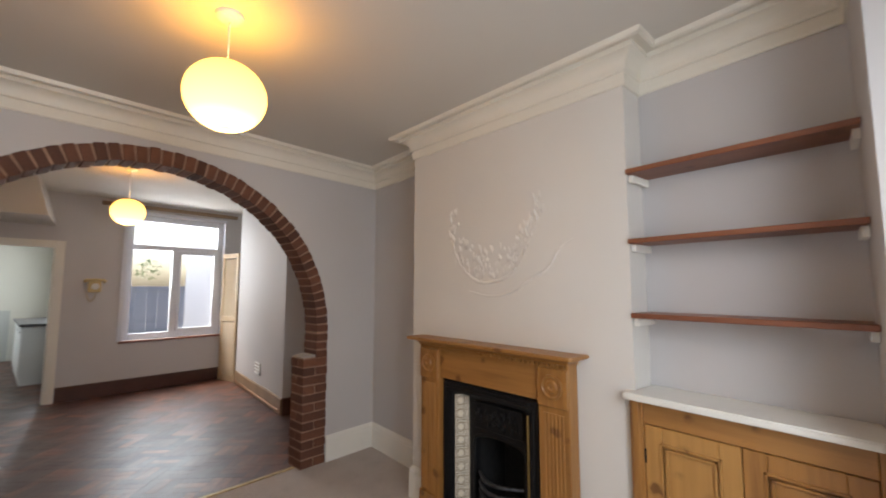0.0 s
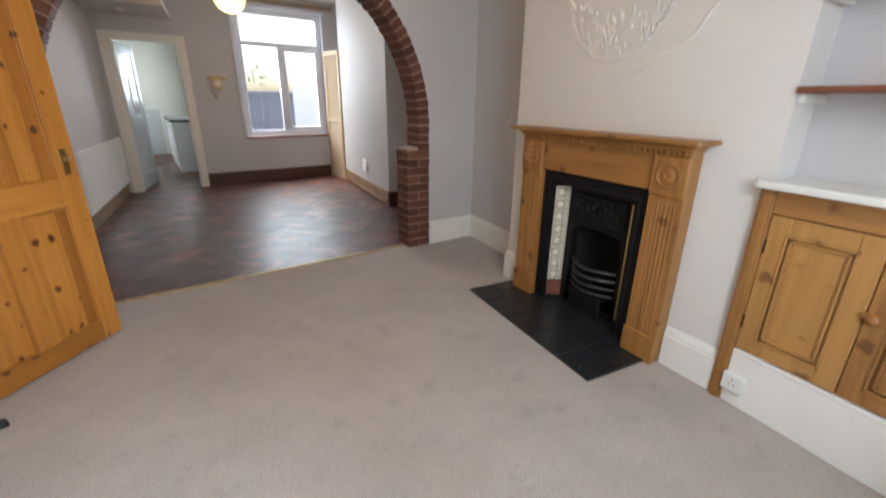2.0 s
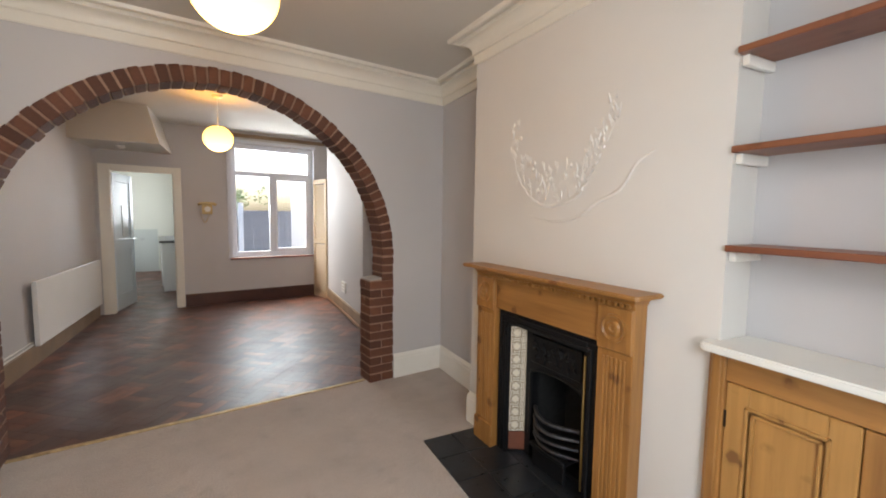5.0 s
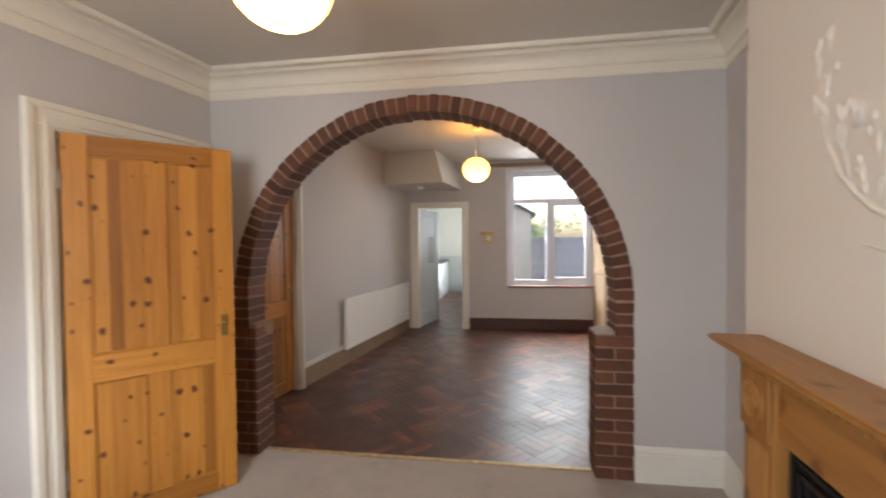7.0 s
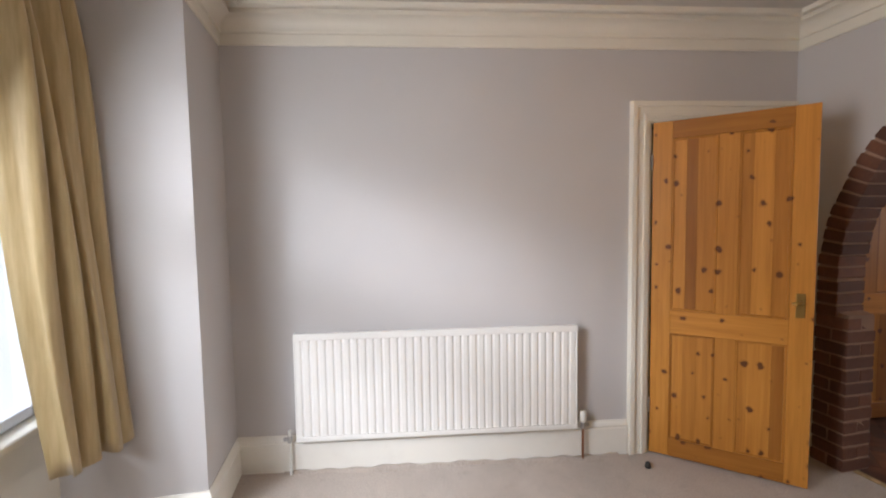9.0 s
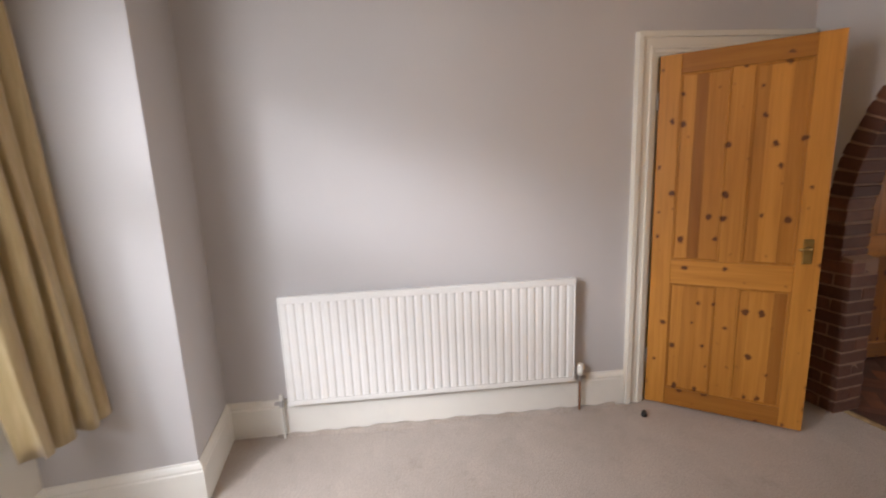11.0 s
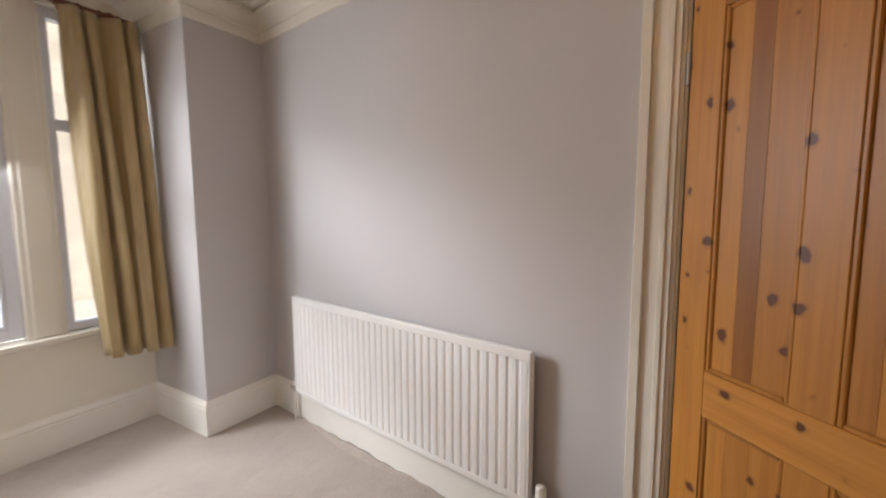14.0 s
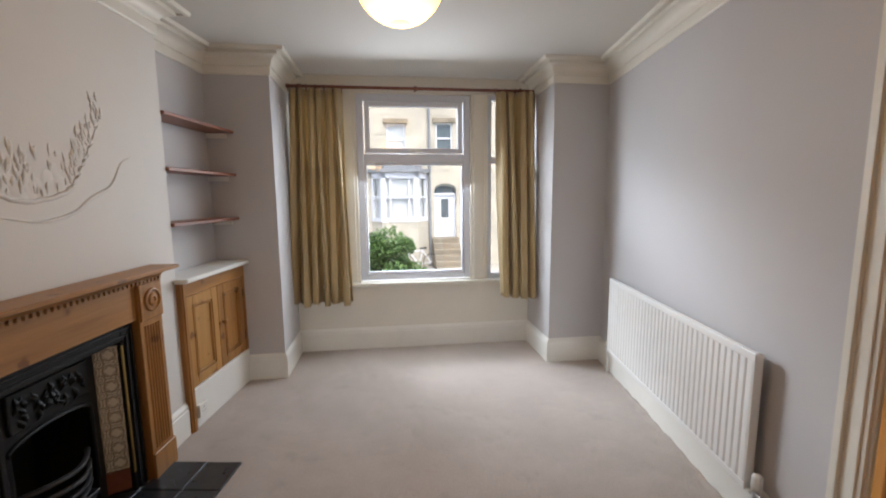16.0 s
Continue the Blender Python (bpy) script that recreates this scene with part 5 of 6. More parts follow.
# ---- rear room fittings ----
w2 = tagged(thing("window_2", F, "white plastic rear window with a top light and two casements", "window"), kind="structure")
bm = BM()
ring_frame(bm, KW0, KW1, KWZ0, KWZ1, 0.085, 7.87, 7.935)
part("window_frame", bm, UPVC, w2)
bm = BM()
box(bm, KW0 + 0.08, KW1 - 0.08, 7.872, 7.932, 2.015, 2.085, 0.004)
part("transom", bm, UPVC, w2)
bm = BM()
box(bm, 2.525, 2.605, 7.872, 7.932, 0.79, 2.015, 0.004)
part("mullion", bm, UPVC, w2)
bm = BM()
ring_frame(bm, 2.60, 3.157, 0.793, 2.013, 0.045, 7.862, 7.92)
s2 = part("sash", bm, UPVC, w2)
pane(2.645, 3.112, 0.838, 1.968, 7.90, s2)
pane(2.025, 2.525, 0.795, 2.015, 7.90, w2)
pane(2.025, 3.155, 2.085, 2.435, 7.90, w2)
bm = BM()
box(bm, KW0 - 0.03, KW1 + 0.03, BK - 0.035, 7.87, KWZ0 - 0.03, KWZ0 - 0.002, 0.005)
part("window_sill", bm, DARKWOOD, w2, "dark stained timber sill")
bm = BM()
for b_ in ((KW0 - 0.001, KW0 + 0.003, BK - 0.012, 7.87, KWZ0, KWZ1), (KW1 - 0.003, KW1 + 0.001, BK - 0.012, 7.87, KWZ0, KWZ1)):
    box(bm, *b_)
box(bm, KW0 - 0.055, KW0, BK - 0.012, BK + 0.002, KWZ0, KWZ1 + 0.04, 0.003)
box(bm, KW0 - 0.055, KW1 + 0.03, BK - 0.0125, BK + 0.002, KWZ1, KWZ1 + 0.045, 0.003)
part("reveal_lining", bm, UPVC, w2)
bm = BM()
box(bm, 1.62, 3.42, BK - 0.035, BK, 2.60, 2.655, 0.004)
whole("curtain_batten", bm, TANSKIRT, F, "bare brown timber batten over the rear window", "batten")

# wall telephone
ph = thing("wall_telephone", F @ Matrix.Translation((1.61, BK, 1.48)), "old cream wall telephone with a hanging coiled cord", "telephone")
bm = BM()
box(bm, -0.075, 0.065, -0.055, 0.0, -0.09, 0.07, 0.012, 2)
part("body", bm, CREAMPLASTIC, ph)
bm = BM()
tube(bm, [(-0.12, -0.07, 0.055), (-0.09, -0.085, 0.075), (0.0, -0.095, 0.085), (0.08, -0.085, 0.075), (0.10, -0.07, 0.055)], [0.024, 0.020, 0.015, 0.020, 0.026], 10)
smooth(part("handset", bm, CREAMPLASTIC, ph))
bm = BM()
lathe(bm, [(0.042, 0.0), (0.042, 0.010), (0.018, 0.012), (0.016, 0.004), (0.0, 0.004)], Matrix.Translation((0.0, -0.055, -0.01)) @ Matrix.Rotation(radians(90), 4, "X"), 20, False)
part("dial", bm, PLASTIC, ph)
bm = BM()
pts = []
for i in range(120):
    t = i / 119
    px = -0.10 + 0.13 * t
    pz = -0.05 - 0.16 * math.sin(math.pi * t)
    pts.append((px + 0.007 * math.cos(i * 1.1), -0.02 + 0.007 * math.sin(i * 1.1), pz))
tube(bm, pts, 0.0025, 5)
part("cord", bm, CREAMPLASTIC, ph)

# vent on the rear chimney breast
vt = thing("wall_vent", Matrix.Translation((XKB, 6.55, 0.385)), "white plastic louvred wall vent low on the wall", "vent")
bm = BM()
box(bm, -0.012, 0, -0.115, 0.115, -0.075, 0.075, 0.003)
part("frame", bm, PLASTIC, vt)
for k in range(6):
    bm = BM()
    z = -0.052 + 0.021 * k
    prism(bm, [(-0.012, z), (-0.020, z - 0.009), (-0.017, z - 0.011), (-0.012, z - 0.004)], lambda u, v, w: (u, w, v), -0.095, 0.095)
    part("slat", bm, TANSKIRT if k % 2 else PLASTIC, vt)


def louvre_door():
    p0, p1 = Vector((2.055, 8.165, 0)), Vector((2.19, 7.735, 0))
    w = (p1 - p0).length
    ang = math.atan2(p1.y - p0.y, p1.x - p0.x)
    d = thing("louvre_door", Matrix.Translation(p0) @ Matrix.Rotation(ang, 4, "Z"), "pale pine louvred cupboard door in the corner", "door")
    for x0, x1, z0, z1 in ((0, 0.05, 0, 2.0), (w - 0.05, w, 0, 2.0), (0.05, w - 0.05, 0, 0.10), (0.05, w - 0.05, 0.92, 1.0), (0.05, w - 0.05, 1.93, 2.0)):
        bm = BM()
        box(bm, x0, x1, -0.015, 0.015, z0, z1, 0.003)
        part("rail" if x1 - x0 > 0.06 else "stile", bm, LOUVRE, d)
    sb = BM()
    prism(sb, [(-0.013, -0.010), (-0.009, -0.012), (0.013, 0.010), (0.009, 0.012)], lambda u, v, q: (q, u, v), 0.05, w - 0.05)
    me = bpy.data.meshes.new("slat")
    bmesh.ops.recalc_face_normals(sb, faces=sb.faces)
    sb.to_mesh(me)
    sb.free()
    me.materials.append(LOUVRE)
    for z0, z1 in ((0.115, 0.915), (1.015, 1.925)):
        z = z0
        while z < z1:
            s = new("slat", me)
            s.parent = d
            s.location = (0, 0, z)
            z += 0.026


louvre_door()

# ---- kitchen ----
for k in range(3):
    b0 = 9.42 + 0.6 * k
    c = thing("base_unit", F @ Matrix.Translation((1.03, b0, -0.004)), "white kitchen base unit under the worktop", "kitchen unit", "kitchen units under the window")
    bm = BM()
    box(bm, 0.02, 0.585, 0, 0.598, 0, 0.865)
    part("body", bm, CABINET, c)
    bm = BM()
    box(bm, 0.0, 0.019, 0.004, 0.594, 0.10, 0.86, 0.004)
    dr = part("door", bm, CABINET, c)
    bm = BM()
    tube(bm, [(0.0, 0.1, 0.78), (-0.025, 0.1, 0.78), (-0.025, 0.22, 0.78), (0.0, 0.22, 0.78)], 0.005, 6)
    part("handle", bm, STEEL, dr)
bm = BM()
box(bm, 1.0, 1.618, 9.39, 11.24, 0.865, 0.905, 0.006)
whole("kitchen_worktop", bm, WORKTOP, F, "black laminate kitchen worktop by the window", "worktop")
for k in range(4):
    b0 = 10.15 + 0.6 * k
    c = thing("base_unit", F @ Matrix.Translation((-0.27, b0, -0.004)), "white kitchen base unit along the wall", "kitchen unit", "kitchen units along the wall")
    bm = BM()
    box(bm, 0, 0.57, 0, 0.598, 0, 0.865)
    part("body", bm, CABINET, c)
    bm = BM()
    box(bm, 0.571, 0.590, 0.004, 0.594, 0.10, 0.86, 0.004)
    dr = part("door", bm, CABINET, c)
    bm = BM()
    tube(bm, [(0.59, 0.1, 0.78), (0.615, 0.1, 0.78), (0.615, 0.22, 0.78), (0.59, 0.22, 0.78)], 0.005, 6)
    part("handle", bm, STEEL, dr)
bm = BM()
box(bm, -0.278, 0.34, 10.12, 12.58, 0.865, 0.905, 0.006)
whole("kitchen_worktop", bm, WORKTOP, F, "black laminate kitchen worktop along the wall", "worktop")
for k in range(2):
    c = thing("wall_unit", F @ Matrix.Translation((-0.278, 11.0 + 0.6 * k, 1.42)), "peach-cream kitchen wall cupboard over the worktop", "kitchen unit", "kitchen wall units")
    bm = BM()
    box(bm, 0, 0.30, 0, 0.598, 0, 0.72)
    part("body", bm, CABINET, c)
    bm = BM()
    box(bm, 0.301, 0.318, 0.004, 0.594, 0.004, 0.716, 0.004)
    dr = part("door", bm, PEACH, c)
    bm = BM()
    tube(bm, [(0.318, 0.52, 0.06), (0.335, 0.52, 0.06), (0.335, 0.52, 0.16), (0.318, 0.52, 0.16)], 0.005, 6)
    part("handle", bm, STEEL, dr)
w3 = tagged(thing("window_3", F, "white framed kitchen window over the worktop", "window"), kind="structure")
bm = BM()
for q in ((9.98, 10.05, 1.1, 2.1), (11.13, 11.2, 1.1, 2.1), (10.05, 11.13, 1.1, 1.17), (10.05, 11.13, 2.03, 2.1), (10.56, 10.62, 1.17, 2.03)):
    box(bm, 1.66, 1.72, *q, 0.004)
part("window_frame", bm, UPVC, w3)
bm = BM()
box(bm, 1.688, 1.692, 10.05, 11.13, 1.17, 2.03)
pz = part("pane", bm, GLASS, w3, "clear glass pane")
pz.visible_shadow = False
bm = BM()
box(bm, 0.0, 0.26, 0.0, 0.26, 0.0, 0.06, 0.01)
box(bm, 0.03, 0.23, 0.03, 0.23, 0.06, 0.17, 0.03, 2)
whole("kettle_base", bm, RUBBER, F @ Matrix.Translation((0.0, 10.6, 0.905)), "black appliance on the kitchen worktop", "appliance")

# ---- outside: ground, street front, yard ----
GZ = -1.30
bm = BM()
box(bm, -400, 400, -400, 400, GZ - 0.3, GZ)
structure("ground", bm, PAVING, F, "grey ground reaching away from the houses", "ground")
bm = BM()
box(bm, -60, 60, -9.0, -5.2, GZ, GZ + 0.012)
structure("road", bm, ASPHALT, F, "narrow asphalt street", "road")
bm = BM()
box(bm, 1.75, 9.0, 8.02, 24.0, GZ, -0.25)
structure("pavement_yard", bm, PAVING, F, "raised concrete back yard", "yard")
bm = BM()
box(bm, -3.0, 4.2, -0.42, -0.40, GZ, 0.62)
box(bm, -6.0, 4.4, -0.42, 7.9, GZ, -0.07)
structure("wall_plinth", bm, STONE, F, "stone base of the house", "wall")


def facade():
    d = thing("terraced_house", F, "pale sandstone terraced house across the street", "house")
    bf = -12.46
    openings = [(-1.33, -0.47, -0.16, 2.0), (0.62, 1.32, 3.0, 4.2), (-1.20, -0.55, 3.1, 4.25), (-0.05, 1.80, 0.5, 2.4)]
    # stone front in course-high blocks, openings left out
    bm = BM()
    xs = sorted({-9.0, 9.0} | {o[0] for o in openings} | {o[1] for o in openings})
    zs = sorted({GZ, 8.2} | {o[2] for o in openings} | {o[3] for o in openings})
    for x0, x1 in zip(xs, xs[1:]):
        for z0, z1 in zip(zs, zs[1:]):
            cx, cz = (x0 + x1) / 2, (z0 + z1) / 2
            if not any(o[0] < cx < o[1] and o[2] < cz < o[3] for o in openings):
                box(bm, x0, x1, bf - 0.35, bf, z0, z1)
    part("wall", bm, STONE, d)
    bm = BM()
    r5 = random.Random(9)
    z = GZ
    while z < 6.0:
        h = r5.uniform(0.19, 0.27)
        x = -4.5 + r5.uniform(0, 0.4)
        while x < 5.5:
            w = r5.uniform(0.3, 0.62)
            if not any(o[0] - 0.12 < x + w and x < o[1] + 0.12 and o[2] - 0.1 < z + h and z < o[3] + 0.22 for o in openings):
                box(bm, x + 0.006, x + w - 0.006, bf, bf + r5.uniform(0.006, 0.02), z + 0.006, z + h - 0.006)
            x += w
        z += h
    st = part("stone_courses", bm, STONE, d)
    tagged(st, kind="stuff")
    bm = BM()
    prism(bm, [(bf + 0.35, 8.2), (bf - 4.2, 11.0), (bf - 8.5, 8.2)], lambda u, v, w: (w, u, v), -9.2, 9.2)
    part("roof", bm, SLATEROOF, d)
    # front door with fanlight, surround and steps
    bm = BM()
    box(bm, -1.27, -0.53, bf - 0.16, bf - 0.11, -0.14, 1.50, 0.01)
    dr = part("door", bm, UPVC, d, "white panelled front door")
    bm = BM()
    box(bm, -1.05, -0.75, bf - 0.112, bf - 0.10, 0.62, 1.36)
    part("pane", bm, DARKPANE, dr)
    bm = BM()
    for q in ((-1.33, -1.27, -0.14, 1.58), (-0.53, -0.47, -0.14, 1.58), (-1.27, -0.53, 1.50, 1.58)):
        box(bm, q[0], q[1], bf - 0.2, bf - 0.06, q[2], q[3])
    part("door_frame", bm, UPVC, d)
    bm = BM()
    n = 12
    prism(bm, [(-1.30, 1.58), (-0.50, 1.58)] + [(-0.90 + 0.40 * math.cos(math.pi * i / n), 1.66 + 0.22 * math.sin(math.pi * i / n)) for i in range(n + 1)],
          lambda u, v, w: (u, w, v), bf - 0.14, bf - 0.11)
    part("fanlight", bm, DARKPANE, d)
    bm = BM()
    arc = [(-0.90 + 0.43 * math.cos(math.pi * i / n), 1.70 + 0.26 * math.sin(math.pi * i / n)) for i in range(n + 1)]
    for (u0, v0), (u1, v1) in zip(arc, arc[1:]):
        k0, k1 = (u0 + 0.9) * 1.35 - 0.9, (u1 + 0.9) * 1.35 - 0.9
        prism(bm, [(u0, v0), (u1, v1), (k1, (v1 - 1.7) * 1.5 + 1.72), (k0, (v0 - 1.7) * 1.5 + 1.72)], lambda u, v, w: (u, w, v), bf - 0.1, bf + 0.06)
    box(bm, -1.49, -1.33, bf - 0.1, bf + 0.05, -0.14, 1.72)
    box(bm, -0.47, -0.31, bf - 0.1, bf + 0.05, -0.14, 1.72)
    part("door_surround", bm, STONE, d, "arched stone door surround")
    for k in range(6):
        bm = BM()
        box(bm, -1.42, -0.38, bf - 0.05, bf + 0.30 + 0.28 * k, -0.16 - 0.19 * (k + 1), -0.16 - 0.19 * k, 0.01)
        part("step", bm, STONEDARK, d)
    # upper windows
    for a0, a1, z0, z1 in openings[1:3]:
        bm = BM()
        box(bm, a0, a1, bf - 0.12, bf - 0.09, z0, z1)
        w = part("window", bm, NET if a0 > 0 else DARKPANE, d)
        bm = BM()
        ring_frame(bm, a0, a1, z0, z1, 0.06, bf - 0.11, bf - 0.05)
        box(bm, a0, a1, bf - 0.11, bf - 0.05, (z0 + z1) / 2 - 0.03, (z0 + z1) / 2 + 0.03)
        part("frame", bm, UPVC, w)
        bm = BM()
        box(bm, a0 - 0.12, a1 + 0.12, bf, bf + 0.10, z0 - 0.14, z0, 0.01)
        box(bm, a0 - 0.12, a1 + 0.12, bf, bf + 0.09, z1, z1 + 0.18, 0.01)
        part("sill", bm, STONEDARK, w)
    # canted bay
    plan = [(-0.22, bf), (0.20, bf + 0.62), (1.55, bf + 0.62), (1.95, bf)]
    bm = BM()
    prism(bm, plan, lambda u, v, w: (u, v, w), GZ, 0.52)
    part("bay_base", bm, STONE, d)
    bm = BM()
    big = [(-0.34, bf), (0.14, bf + 0.74), (1.61, bf + 0.74), (2.07, bf)]
    prism(bm, big, lambda u, v, w: (u, v, w), 2.36, 2.50)
    prism(bm, [(0.0, bf), (0.30, bf + 0.5), (1.45, bf + 0.5), (1.75, bf)], lambda u, v, w: (u, v, w), 2.50, 2.66)
    part("bay_roof", bm, LEAD, d)
    bm = BM()
    prism(bm, [(0.0, bf + 0.02), (0.24, bf + 0.50), (1.51, bf + 0.50), (1.76, bf + 0.02)], lambda u, v, w: (u, v, w), 0.52, 2.36)
    part("bay_glass", bm, NET, d)
    bm = BM()
    for (u0, v0), (u1, v1) in zip(plan, plan[1:]):
        p0, p1 = Vector((u0, v0)), Vector((u1, v1))
        ln = (p1 - p0).length
        e = (p1 - p0) / ln
        nn = Vector((-e.y, e.x))

        def rect(s0, s1, z0, z1, out=0.0):
            q = [p0 + e * s0 + nn * out, p0 + e * s1 + nn * out, p0 + e * s1 - nn * 0.10, p0 + e * s0 - nn * 0.10]
            prism(bm, [(c.x, c.y) for c in q], lambda u, v, w: (u, v, w), z0, z1)

        big_w = ln > 1
        rect(0, 0.16 if big_w else 0.12, 0.52, 2.36)
        rect(ln - (0.16 if big_w else 0.12), ln, 0.52, 2.36)
        rect(0, ln, 0.52, 0.66, 0.02)
        rect(0, ln, 2.14, 2.36)
        rect(0.12, ln - 0.12, 1.40, 1.47)
        if big_w:
            rect(0.30, 0.36, 0.6, 2.2)
            rect(ln - 0.36, ln - 0.30, 0.6, 2.2)
    part("bay_frame", bm, UPVC, d, "white painted canted bay window frame")
    bm = BM()
    tube(bm, [(-0.30, bf + 0.07, GZ), (-0.30, bf + 0.07, 8.1)], 0.05, 8)
    part("drainpipe", bm, LEAD, d)
    bm = BM()
    box(bm, -2.35, -1.62, bf - 0.10, bf + 0.01, -0.14, 1.75, 0.01)
    part("door", bm, MAROON, d, "maroon neighbouring door")


facade()


def bush(name, a, b, rad, hgt, count, seed, label):
    d = thing(name, F @ Matrix.Translation((a, b, GZ)), label, "bush")
    r6 = random.Random(seed)
    bm = BM()
    for i in range(9):
        an, ln = r6.uniform(0, 6.28), r6.uniform(0.6, 1.0)
        tip = Vector((math.cos(an) * rad * 0.7 * ln, math.sin(an) * rad * 0.6 * ln, hgt * 0.8 * ln))
        tube(bm, [Vector((0, 0, 0)), tip * 0.45 + Vector((0, 0, 0.15)), tip], [0.03, 0.018, 0.006], 6)
    part("stem", bm, BARK, d)
    clumps = []
    for i in range(34):
        an, rr_, zz = r6.uniform(0, 6.28), rad * math.sqrt(r6.random()), hgt * (0.18 + 0.75 * r6.random())
        sh = math.sqrt(max(0.05, 1 - (zz / hgt) ** 2.2))
        clumps.append((Vector((math.cos(an) * rr_ * sh, math.sin(an) * rr_ * sh * 0.8, zz)), r6.uniform(0.16, 0.34)))
    vs, fs = [], []
    for i in range(count):
        c, cr = clumps[r6.randrange(len(clumps))]
        off = Vector((r6.gauss(0, 1), r6.gauss(0, 1), r6.gauss(0, 0.8))).normalized() * cr * r6.random() ** 0.4
        p = c + off
        if p.z < 0.02:
            continue
        ln, wd = r6.uniform(0.05, 0.09), r6.uniform(0.016, 0.028)
        ax = (off.normalized() + Vector((r6.uniform(-1, 1), r6.uniform(-1, 1), r6.uniform(-0.3, 0.9)))).normalized()
        sd = ax.cross(Vector((r6.uniform(-1, 1), r6.uniform(-1, 1), 0.6))).normalized()
        k = len(vs)
        vs += [tuple(p), tuple(p + ax * ln * 0.5 + sd * wd), tuple(p + ax * ln), tuple(p + ax * ln * 0.5 - sd * wd)]
        fs.append((k, k + 1, k + 2, k + 3))
    me = bpy.data.meshes.new("leaves")
    me.from_pydata(vs, [], fs)
    me.materials.append(LEAF)
    ob = new("leaves", me)
    ob.parent = d
    tagged(ob, kind="stuff")


bush("garden_bush", 1.18, -4.9, 1.07, 2.10, 20000, 21, "leafy green shrub in the small front garden")
bush("garden_bush", 2.5, -4.7, 1.0, 2.0, 9000, 22, "leafy green shrub in the small front garden")


def bicycle():
    d = thing("bicycle", F @ Matrix.Translation((0.25, -11.2, GZ)) @ Matrix.Rotation(radians(20), 4, "Z"), "white bicycle leaning outside the house opposite", "bicycle")
    for x in (-0.5, 0.5):
        bm = BM()
        tube(bm, [(x + 0.32 * math.cos(2 * math.pi * i / 24), 0, 0.335 + 0.32 * math.sin(2 * math.pi * i / 24)) for i in range(25)], 0.016, 6)
        w = part("wheel", bm, RUBBER, d)
        bm = BM()
        for i in range(10):
            t = math.pi * i / 10
            tube(bm, [(x - 0.3 * math.cos(t), 0, 0.335 - 0.3 * math.sin(t)), (x + 0.3 * math.cos(t), 0, 0.335 + 0.3 * math.sin(t))], 0.002, 4)
        part("spokes", bm, STEEL, w)
    bm = BM()
    for p, q in (((-0.5, 0, 0.335), (-0.15, 0, 0.80)), ((-0.5, 0, 0.335), (0.0, 0, 0.30)), ((0.0, 0, 0.30), (-0.18, 0, 0.85)), ((0.0, 0, 0.30), (0.36, 0, 0.75)),
                 ((-0.15, 0, 0.78), (0.34, 0, 0.82)), ((0.5, 0, 0.335), (0.33, 0, 0.92))):
        tube(bm, [p, q], 0.018, 6)
    part("frame", bm, BIKEWHITE, d)
    bm = BM()
    box(bm, -0.32, -0.06, -0.06, 0.06, 0.86, 0.91, 0.02)
    part("saddle", bm, RUBBER, d)
    bm = BM()
    tube(bm, [(0.25, -0.27, 0.97), (0.33, -0.15, 0.95), (0.33, 0.15, 0.95), (0.25, 0.27, 0.97)], 0.012, 6)
    part("handlebar", bm, STEEL, d)


bicycle()
bm = BM()
box(bm, -3.0, 6.0, -2.45, -2.25, GZ, -0.55, 0.02)
structure("garden_wall", bm, STONEDARK, F, "low stone garden wall", "wall")

# rear yard: kitchen extension roof, neighbour's wall, fence, tree
bm = BM()
box(bm, 1.78, 2.60, 12.95, 15.4, -0.25, 2.15)
prism(bm, [(1.78, 2.15), (2.60, 2.15), (1.78, 2.62)], lambda u, v, w: (u, w, v), 12.95, 15.4)
out = structure("outhouse_wall", bm, RENDERWALL, F, "pale cream rendered outhouse in the back yard", "wall")
bm = BM()
prism(bm, [(2.74, 2.08), (2.74, 2.15), (1.70, 2.75), (1.70, 2.68)], lambda u, v, w: (u, w, v), 12.8, 15.5)
structure("outhouse_roof", bm, SLATEROOF, F, "slate roof of the outhouse", "roof")
ext = thing("extension_roof", F, "slate lean-to roof over the kitchen", "roof")
bm = BM()
prism(bm, [(1.95, 2.50), (1.95, 2.58), (-0.6, 4.3), (-0.6, 2.62)], lambda u, v, w: (u, w, v), 8.05, 12.9)
part("slates", bm, SLATEROOF, ext)
bm = BM()
box(bm, 1.95, 2.03, 8.05, 12.9, 2.47, 2.54)
part("gutter", bm, LEAD, ext)
bm = BM()
tube(bm, [(1.80, 12.4, -0.25), (1.80, 12.4, 2.5)], 0.035, 8)
part("downpipe", bm, LEAD, ext)
bm = BM()
box(bm, 1.752, 1.765, 8.03, 12.8, -0.25, 2.52)
structure("kitchen_wall_outside", bm, RENDERWALL, F, "pale cream rendered outside wall of the kitchen", "wall")
bm = BM()
box(bm, 4.35, 4.6, 8.1, 13.5, -0.25, 3.2)
structure("neighbour_wall", bm, UPVC, F, "white painted wall of the neighbouring house", "wall")
fence = thing("garden_fence", F, "dark timber fence and gate across the yard", "fence")
pb = BM()
box(pb, -0.07, 0.07, -0.01, 0.01, 0, 1.75, 0.004)
pm = bpy.data.meshes.new("board")
pb.to_mesh(pm)
pb.free()
pm.materials.append(FENCE)
for i in range(22):
    o = new("board", pm)
    o.parent = fence
    o.location = (2.65 + 0.145 * i, 16.0 + 0.008 * (i % 2), -0.25)
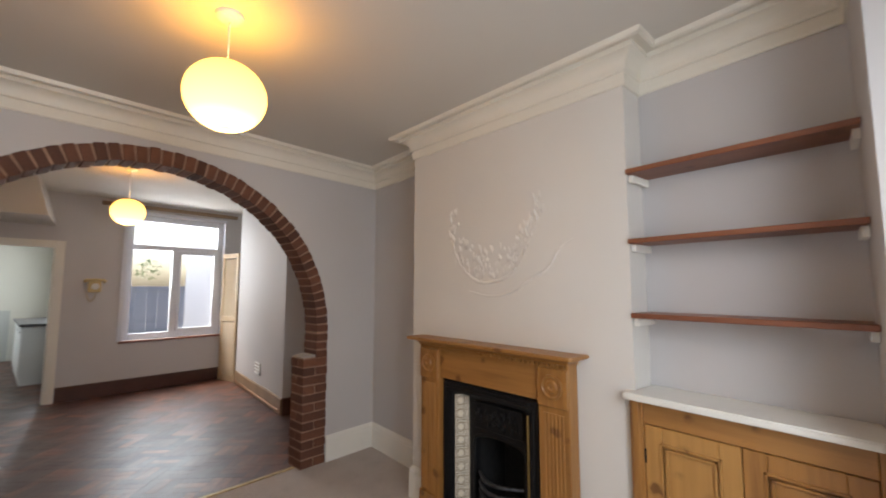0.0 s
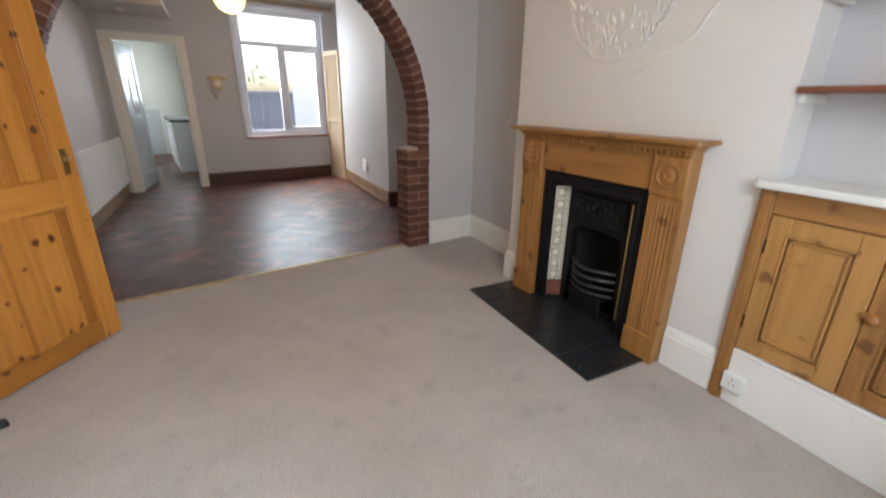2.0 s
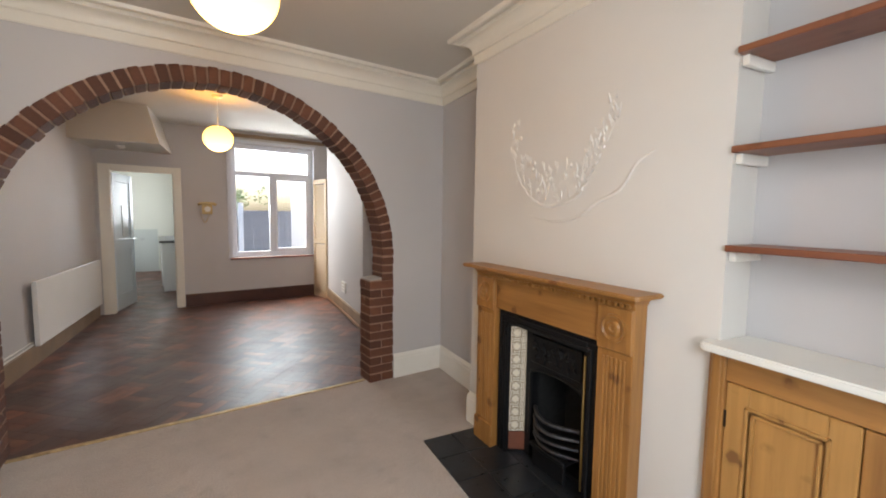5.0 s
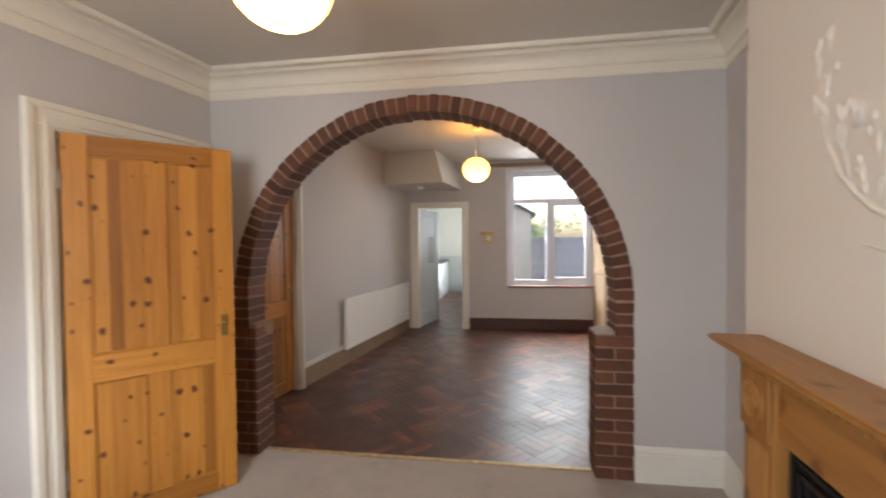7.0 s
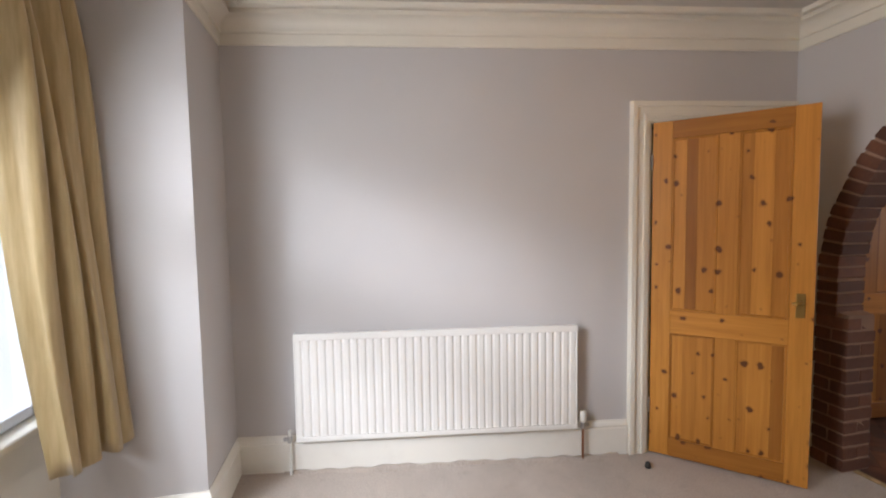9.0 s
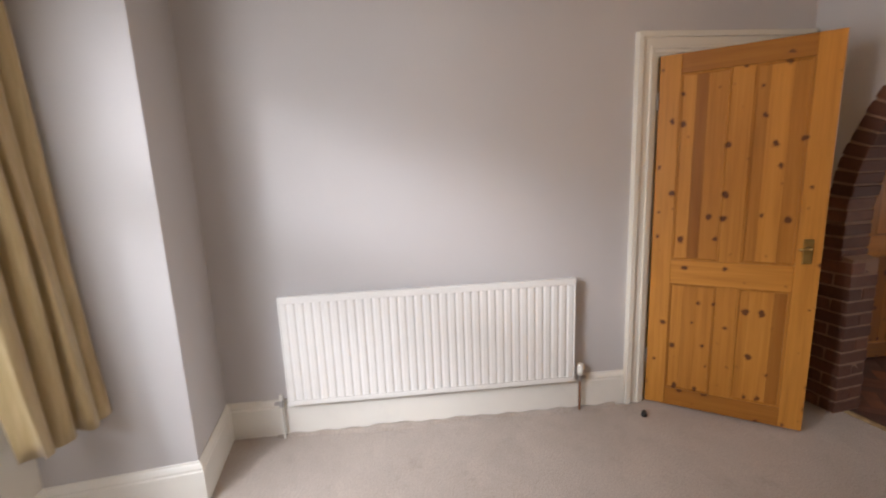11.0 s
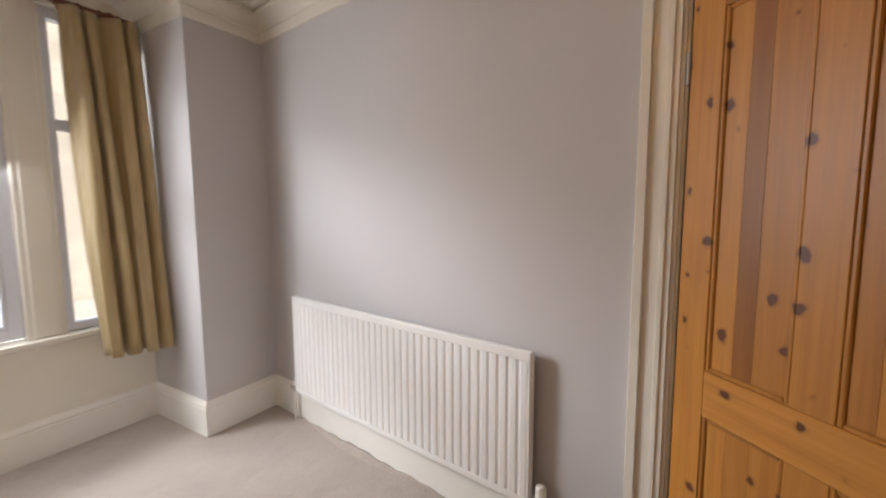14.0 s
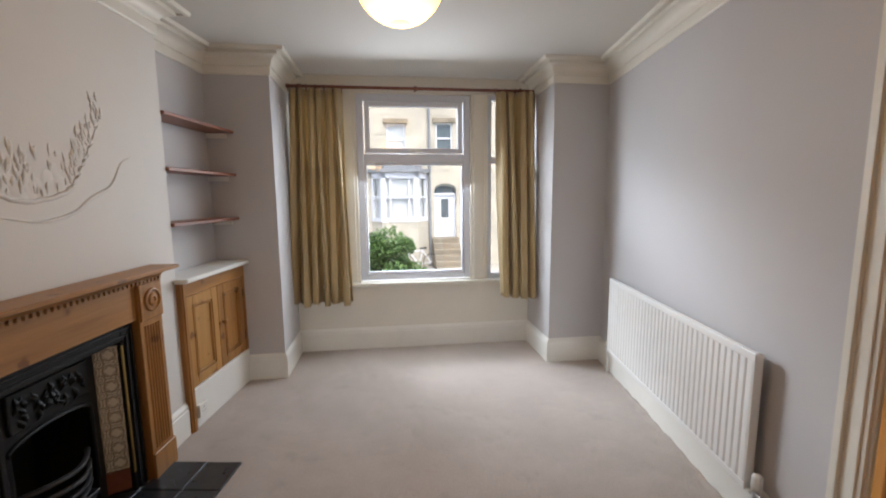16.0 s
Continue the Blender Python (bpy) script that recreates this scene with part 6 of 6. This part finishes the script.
for z in (0.1, 1.2):
    bm = BM()
    box(bm, 2.6, 5.8, 16.02, 16.07, -0.25 + z, -0.15 + z)
    part("fence_rail", bm, FENCE, fence)
bm = BM()
box(bm, 3.25, 3.4, 15.8, 15.95, -0.25, 1.75, 0.01)
part("gate_post", bm, UPVC, fence, "white painted gate post")


def tree(a, b, h, seed):
    d = thing("tree", F @ Matrix.Translation((a, b, -0.25)), "leafy tree beyond the back yard fence", "tree")
    r7 = random.Random(seed)
    bm = BM()
    tube(bm, [(0, 0, 0), (0.05, 0.02, h * 0.4), (0.0, 0.1, h * 0.75)], [0.14, 0.09, 0.03], 8)
    for i in range(7):
        an = r7.uniform(0, 6.28)
        z = h * r7.uniform(0.35, 0.65)
        tube(bm, [(0.03, 0.03, z), (math.cos(an) * 0.6, math.sin(an) * 0.6, z + 0.5), (math.cos(an) * 1.1, math.sin(an) * 1.1, z + 0.8)], [0.05, 0.03, 0.01], 6)
    part("trunk", bm, BARK, d)
    cl = [(Vector((r7.gauss(0, 0.75), r7.gauss(0, 0.75), h * r7.uniform(0.45, 1.0))), r7.uniform(0.3, 0.6)) for _ in range(30)]
    vs, fs = [], []
    for i in range(5000):
        c, cr = cl[r7.randrange(30)]
        p = c + Vector((r7.gauss(0, 1), r7.gauss(0, 1), r7.gauss(0, 0.8))).normalized() * cr * r7.random() ** 0.4
        ax = Vector((r7.uniform(-1, 1), r7.uniform(-1, 1), r7.uniform(-0.6, 0.6))).normalized()
        sd = ax.cross(Vector((r7.uniform(-1, 1), r7.uniform(-1, 1), 0.5))).normalized()
        k = len(vs)
        vs += [tuple(p), tuple(p + ax * 0.05 + sd * 0.03), tuple(p + ax * 0.11), tuple(p + ax * 0.05 - sd * 0.03)]
        fs.append((k, k + 1, k + 2, k + 3))
    me = bpy.data.meshes.new("crown")
    me.from_pydata(vs, [], fs)
    me.materials.append(LEAF)
    ob = new("crown", me)
    ob.parent = d
    tagged(ob, kind="stuff")


tree(3.0, 21.0, 2.5, 31)


# ---- carpet edge rucked up along the side wall ----
def carpet_ruck():
    bm = BM()
    rows = []
    n = 90
    for i in range(n + 1):
        y = 0.55 + 1.98 * i / n
        h = 0.010 + 0.012 * max(0.0, math.sin(y * 9.0) * math.sin(y * 3.7 + 1.0)) + 0.004 * math.sin(y * 41)
        w = 0.035 + 0.015 * math.sin(y * 6.1 + 0.7)
        rows.append([bm.verts.new(F.inverted() @ Vector((XL + 0.0205 + q * w, y, z))) for q, z in ((0.0, -0.01), (0.0, h), (0.35, h * 0.9), (0.75, h * 0.4), (1.15, -0.002))])
    for r0, r1_ in zip(rows, rows[1:]):
        for j in range(4):
            bm.faces.new((r0[j], r0[j + 1], r1_[j + 1], r1_[j]))
    smooth(part("rucked_edge", bm, CARPET, floor_carpet))


carpet_ruck()


# ---- wooden blocks of the rear floor: squares of three, laid cornerwise in basket weave ----
def block_floor():
    wb = 0.074
    turn = Matrix.Rotation(radians(45), 4, "Z")
    meshes = {}
    for red in (0, 1):
        for k in (0, 1):
            bm = BM()
            lx, ly = (wb * 3, wb) if k == 0 else (wb, wb * 3)
            box(bm, -lx / 2 + 0.0006, lx / 2 - 0.0006, -ly / 2 + 0.0006, ly / 2 - 0.0006, -0.006, 0.003, 0.0005)
            me = bpy.data.meshes.new("block")
            bm.to_mesh(me)
            bm.free()
            me.materials.append(BLOCKRED if red else BLOCKDARK)
            meshes[red, k] = me
    rf = random.Random(17)
    near, far = [], []
    for i in range(-30, 50):
        for j in range(-30, 50):
            warm = 0.22 + 0.22 * math.sin(i * 0.9 + 1.3 * math.sin(j * 0.6)) * math.sin(j * 0.8 + 0.5)
            red = 1 if rf.random() < warm else 0
            k = (i + j) % 2
            for q in (-1, 0, 1):
                off = (0.0, q * wb) if k == 0 else (q * wb, 0.0)
                p = turn @ Vector((i * 3 * wb + off[0], j * 3 * wb + off[1], 0))
                a, b = p.x, p.y + 3.9
                if not (3.70 < b < 12.6) or not (-0.95 < a < 3.45) or (b > 7.9 and not -0.25 < a < 1.6):
                    continue
                one = red if rf.random() < 0.85 else 1 - red
                (near if b < 5.6 and 0.05 < a < 2.75 else far).append((b, a, one, k))
    near.sort()
    far += near[300:]
    groups = {0: ([], []), 1: ([], [])}

    def place(a, b):
        return Matrix.Translation((a, b, rf.uniform(-0.0065, -0.0061))) @ turn @ Matrix.Rotation(rf.uniform(-0.0008, 0.0008), 4, "X")

    for b, a, red, k in near[:300]:
        o = new("block", meshes[red, k])
        o.parent = floor_blocks
        o.matrix_local = place(a, b)
    for b, a, red, k in far:
        mm = place(a, b)
        vs, fs = groups[red]
        base = len(vs)
        vs += [tuple(mm @ v.co) for v in meshes[red, k].vertices]
        fs += [tuple(base + q for q in f.vertices) for f in meshes[red, k].polygons]
    for red, mat in ((0, BLOCKDARK), (1, BLOCKRED)):
        me = bpy.data.meshes.new("block_field")
        me.from_pydata(groups[red][0], [], groups[red][1])
        me.materials.append(mat)
        ob = new("block_field", me)
        ob.parent = floor_blocks
        tagged(ob, kind="stuff")


block_floor()
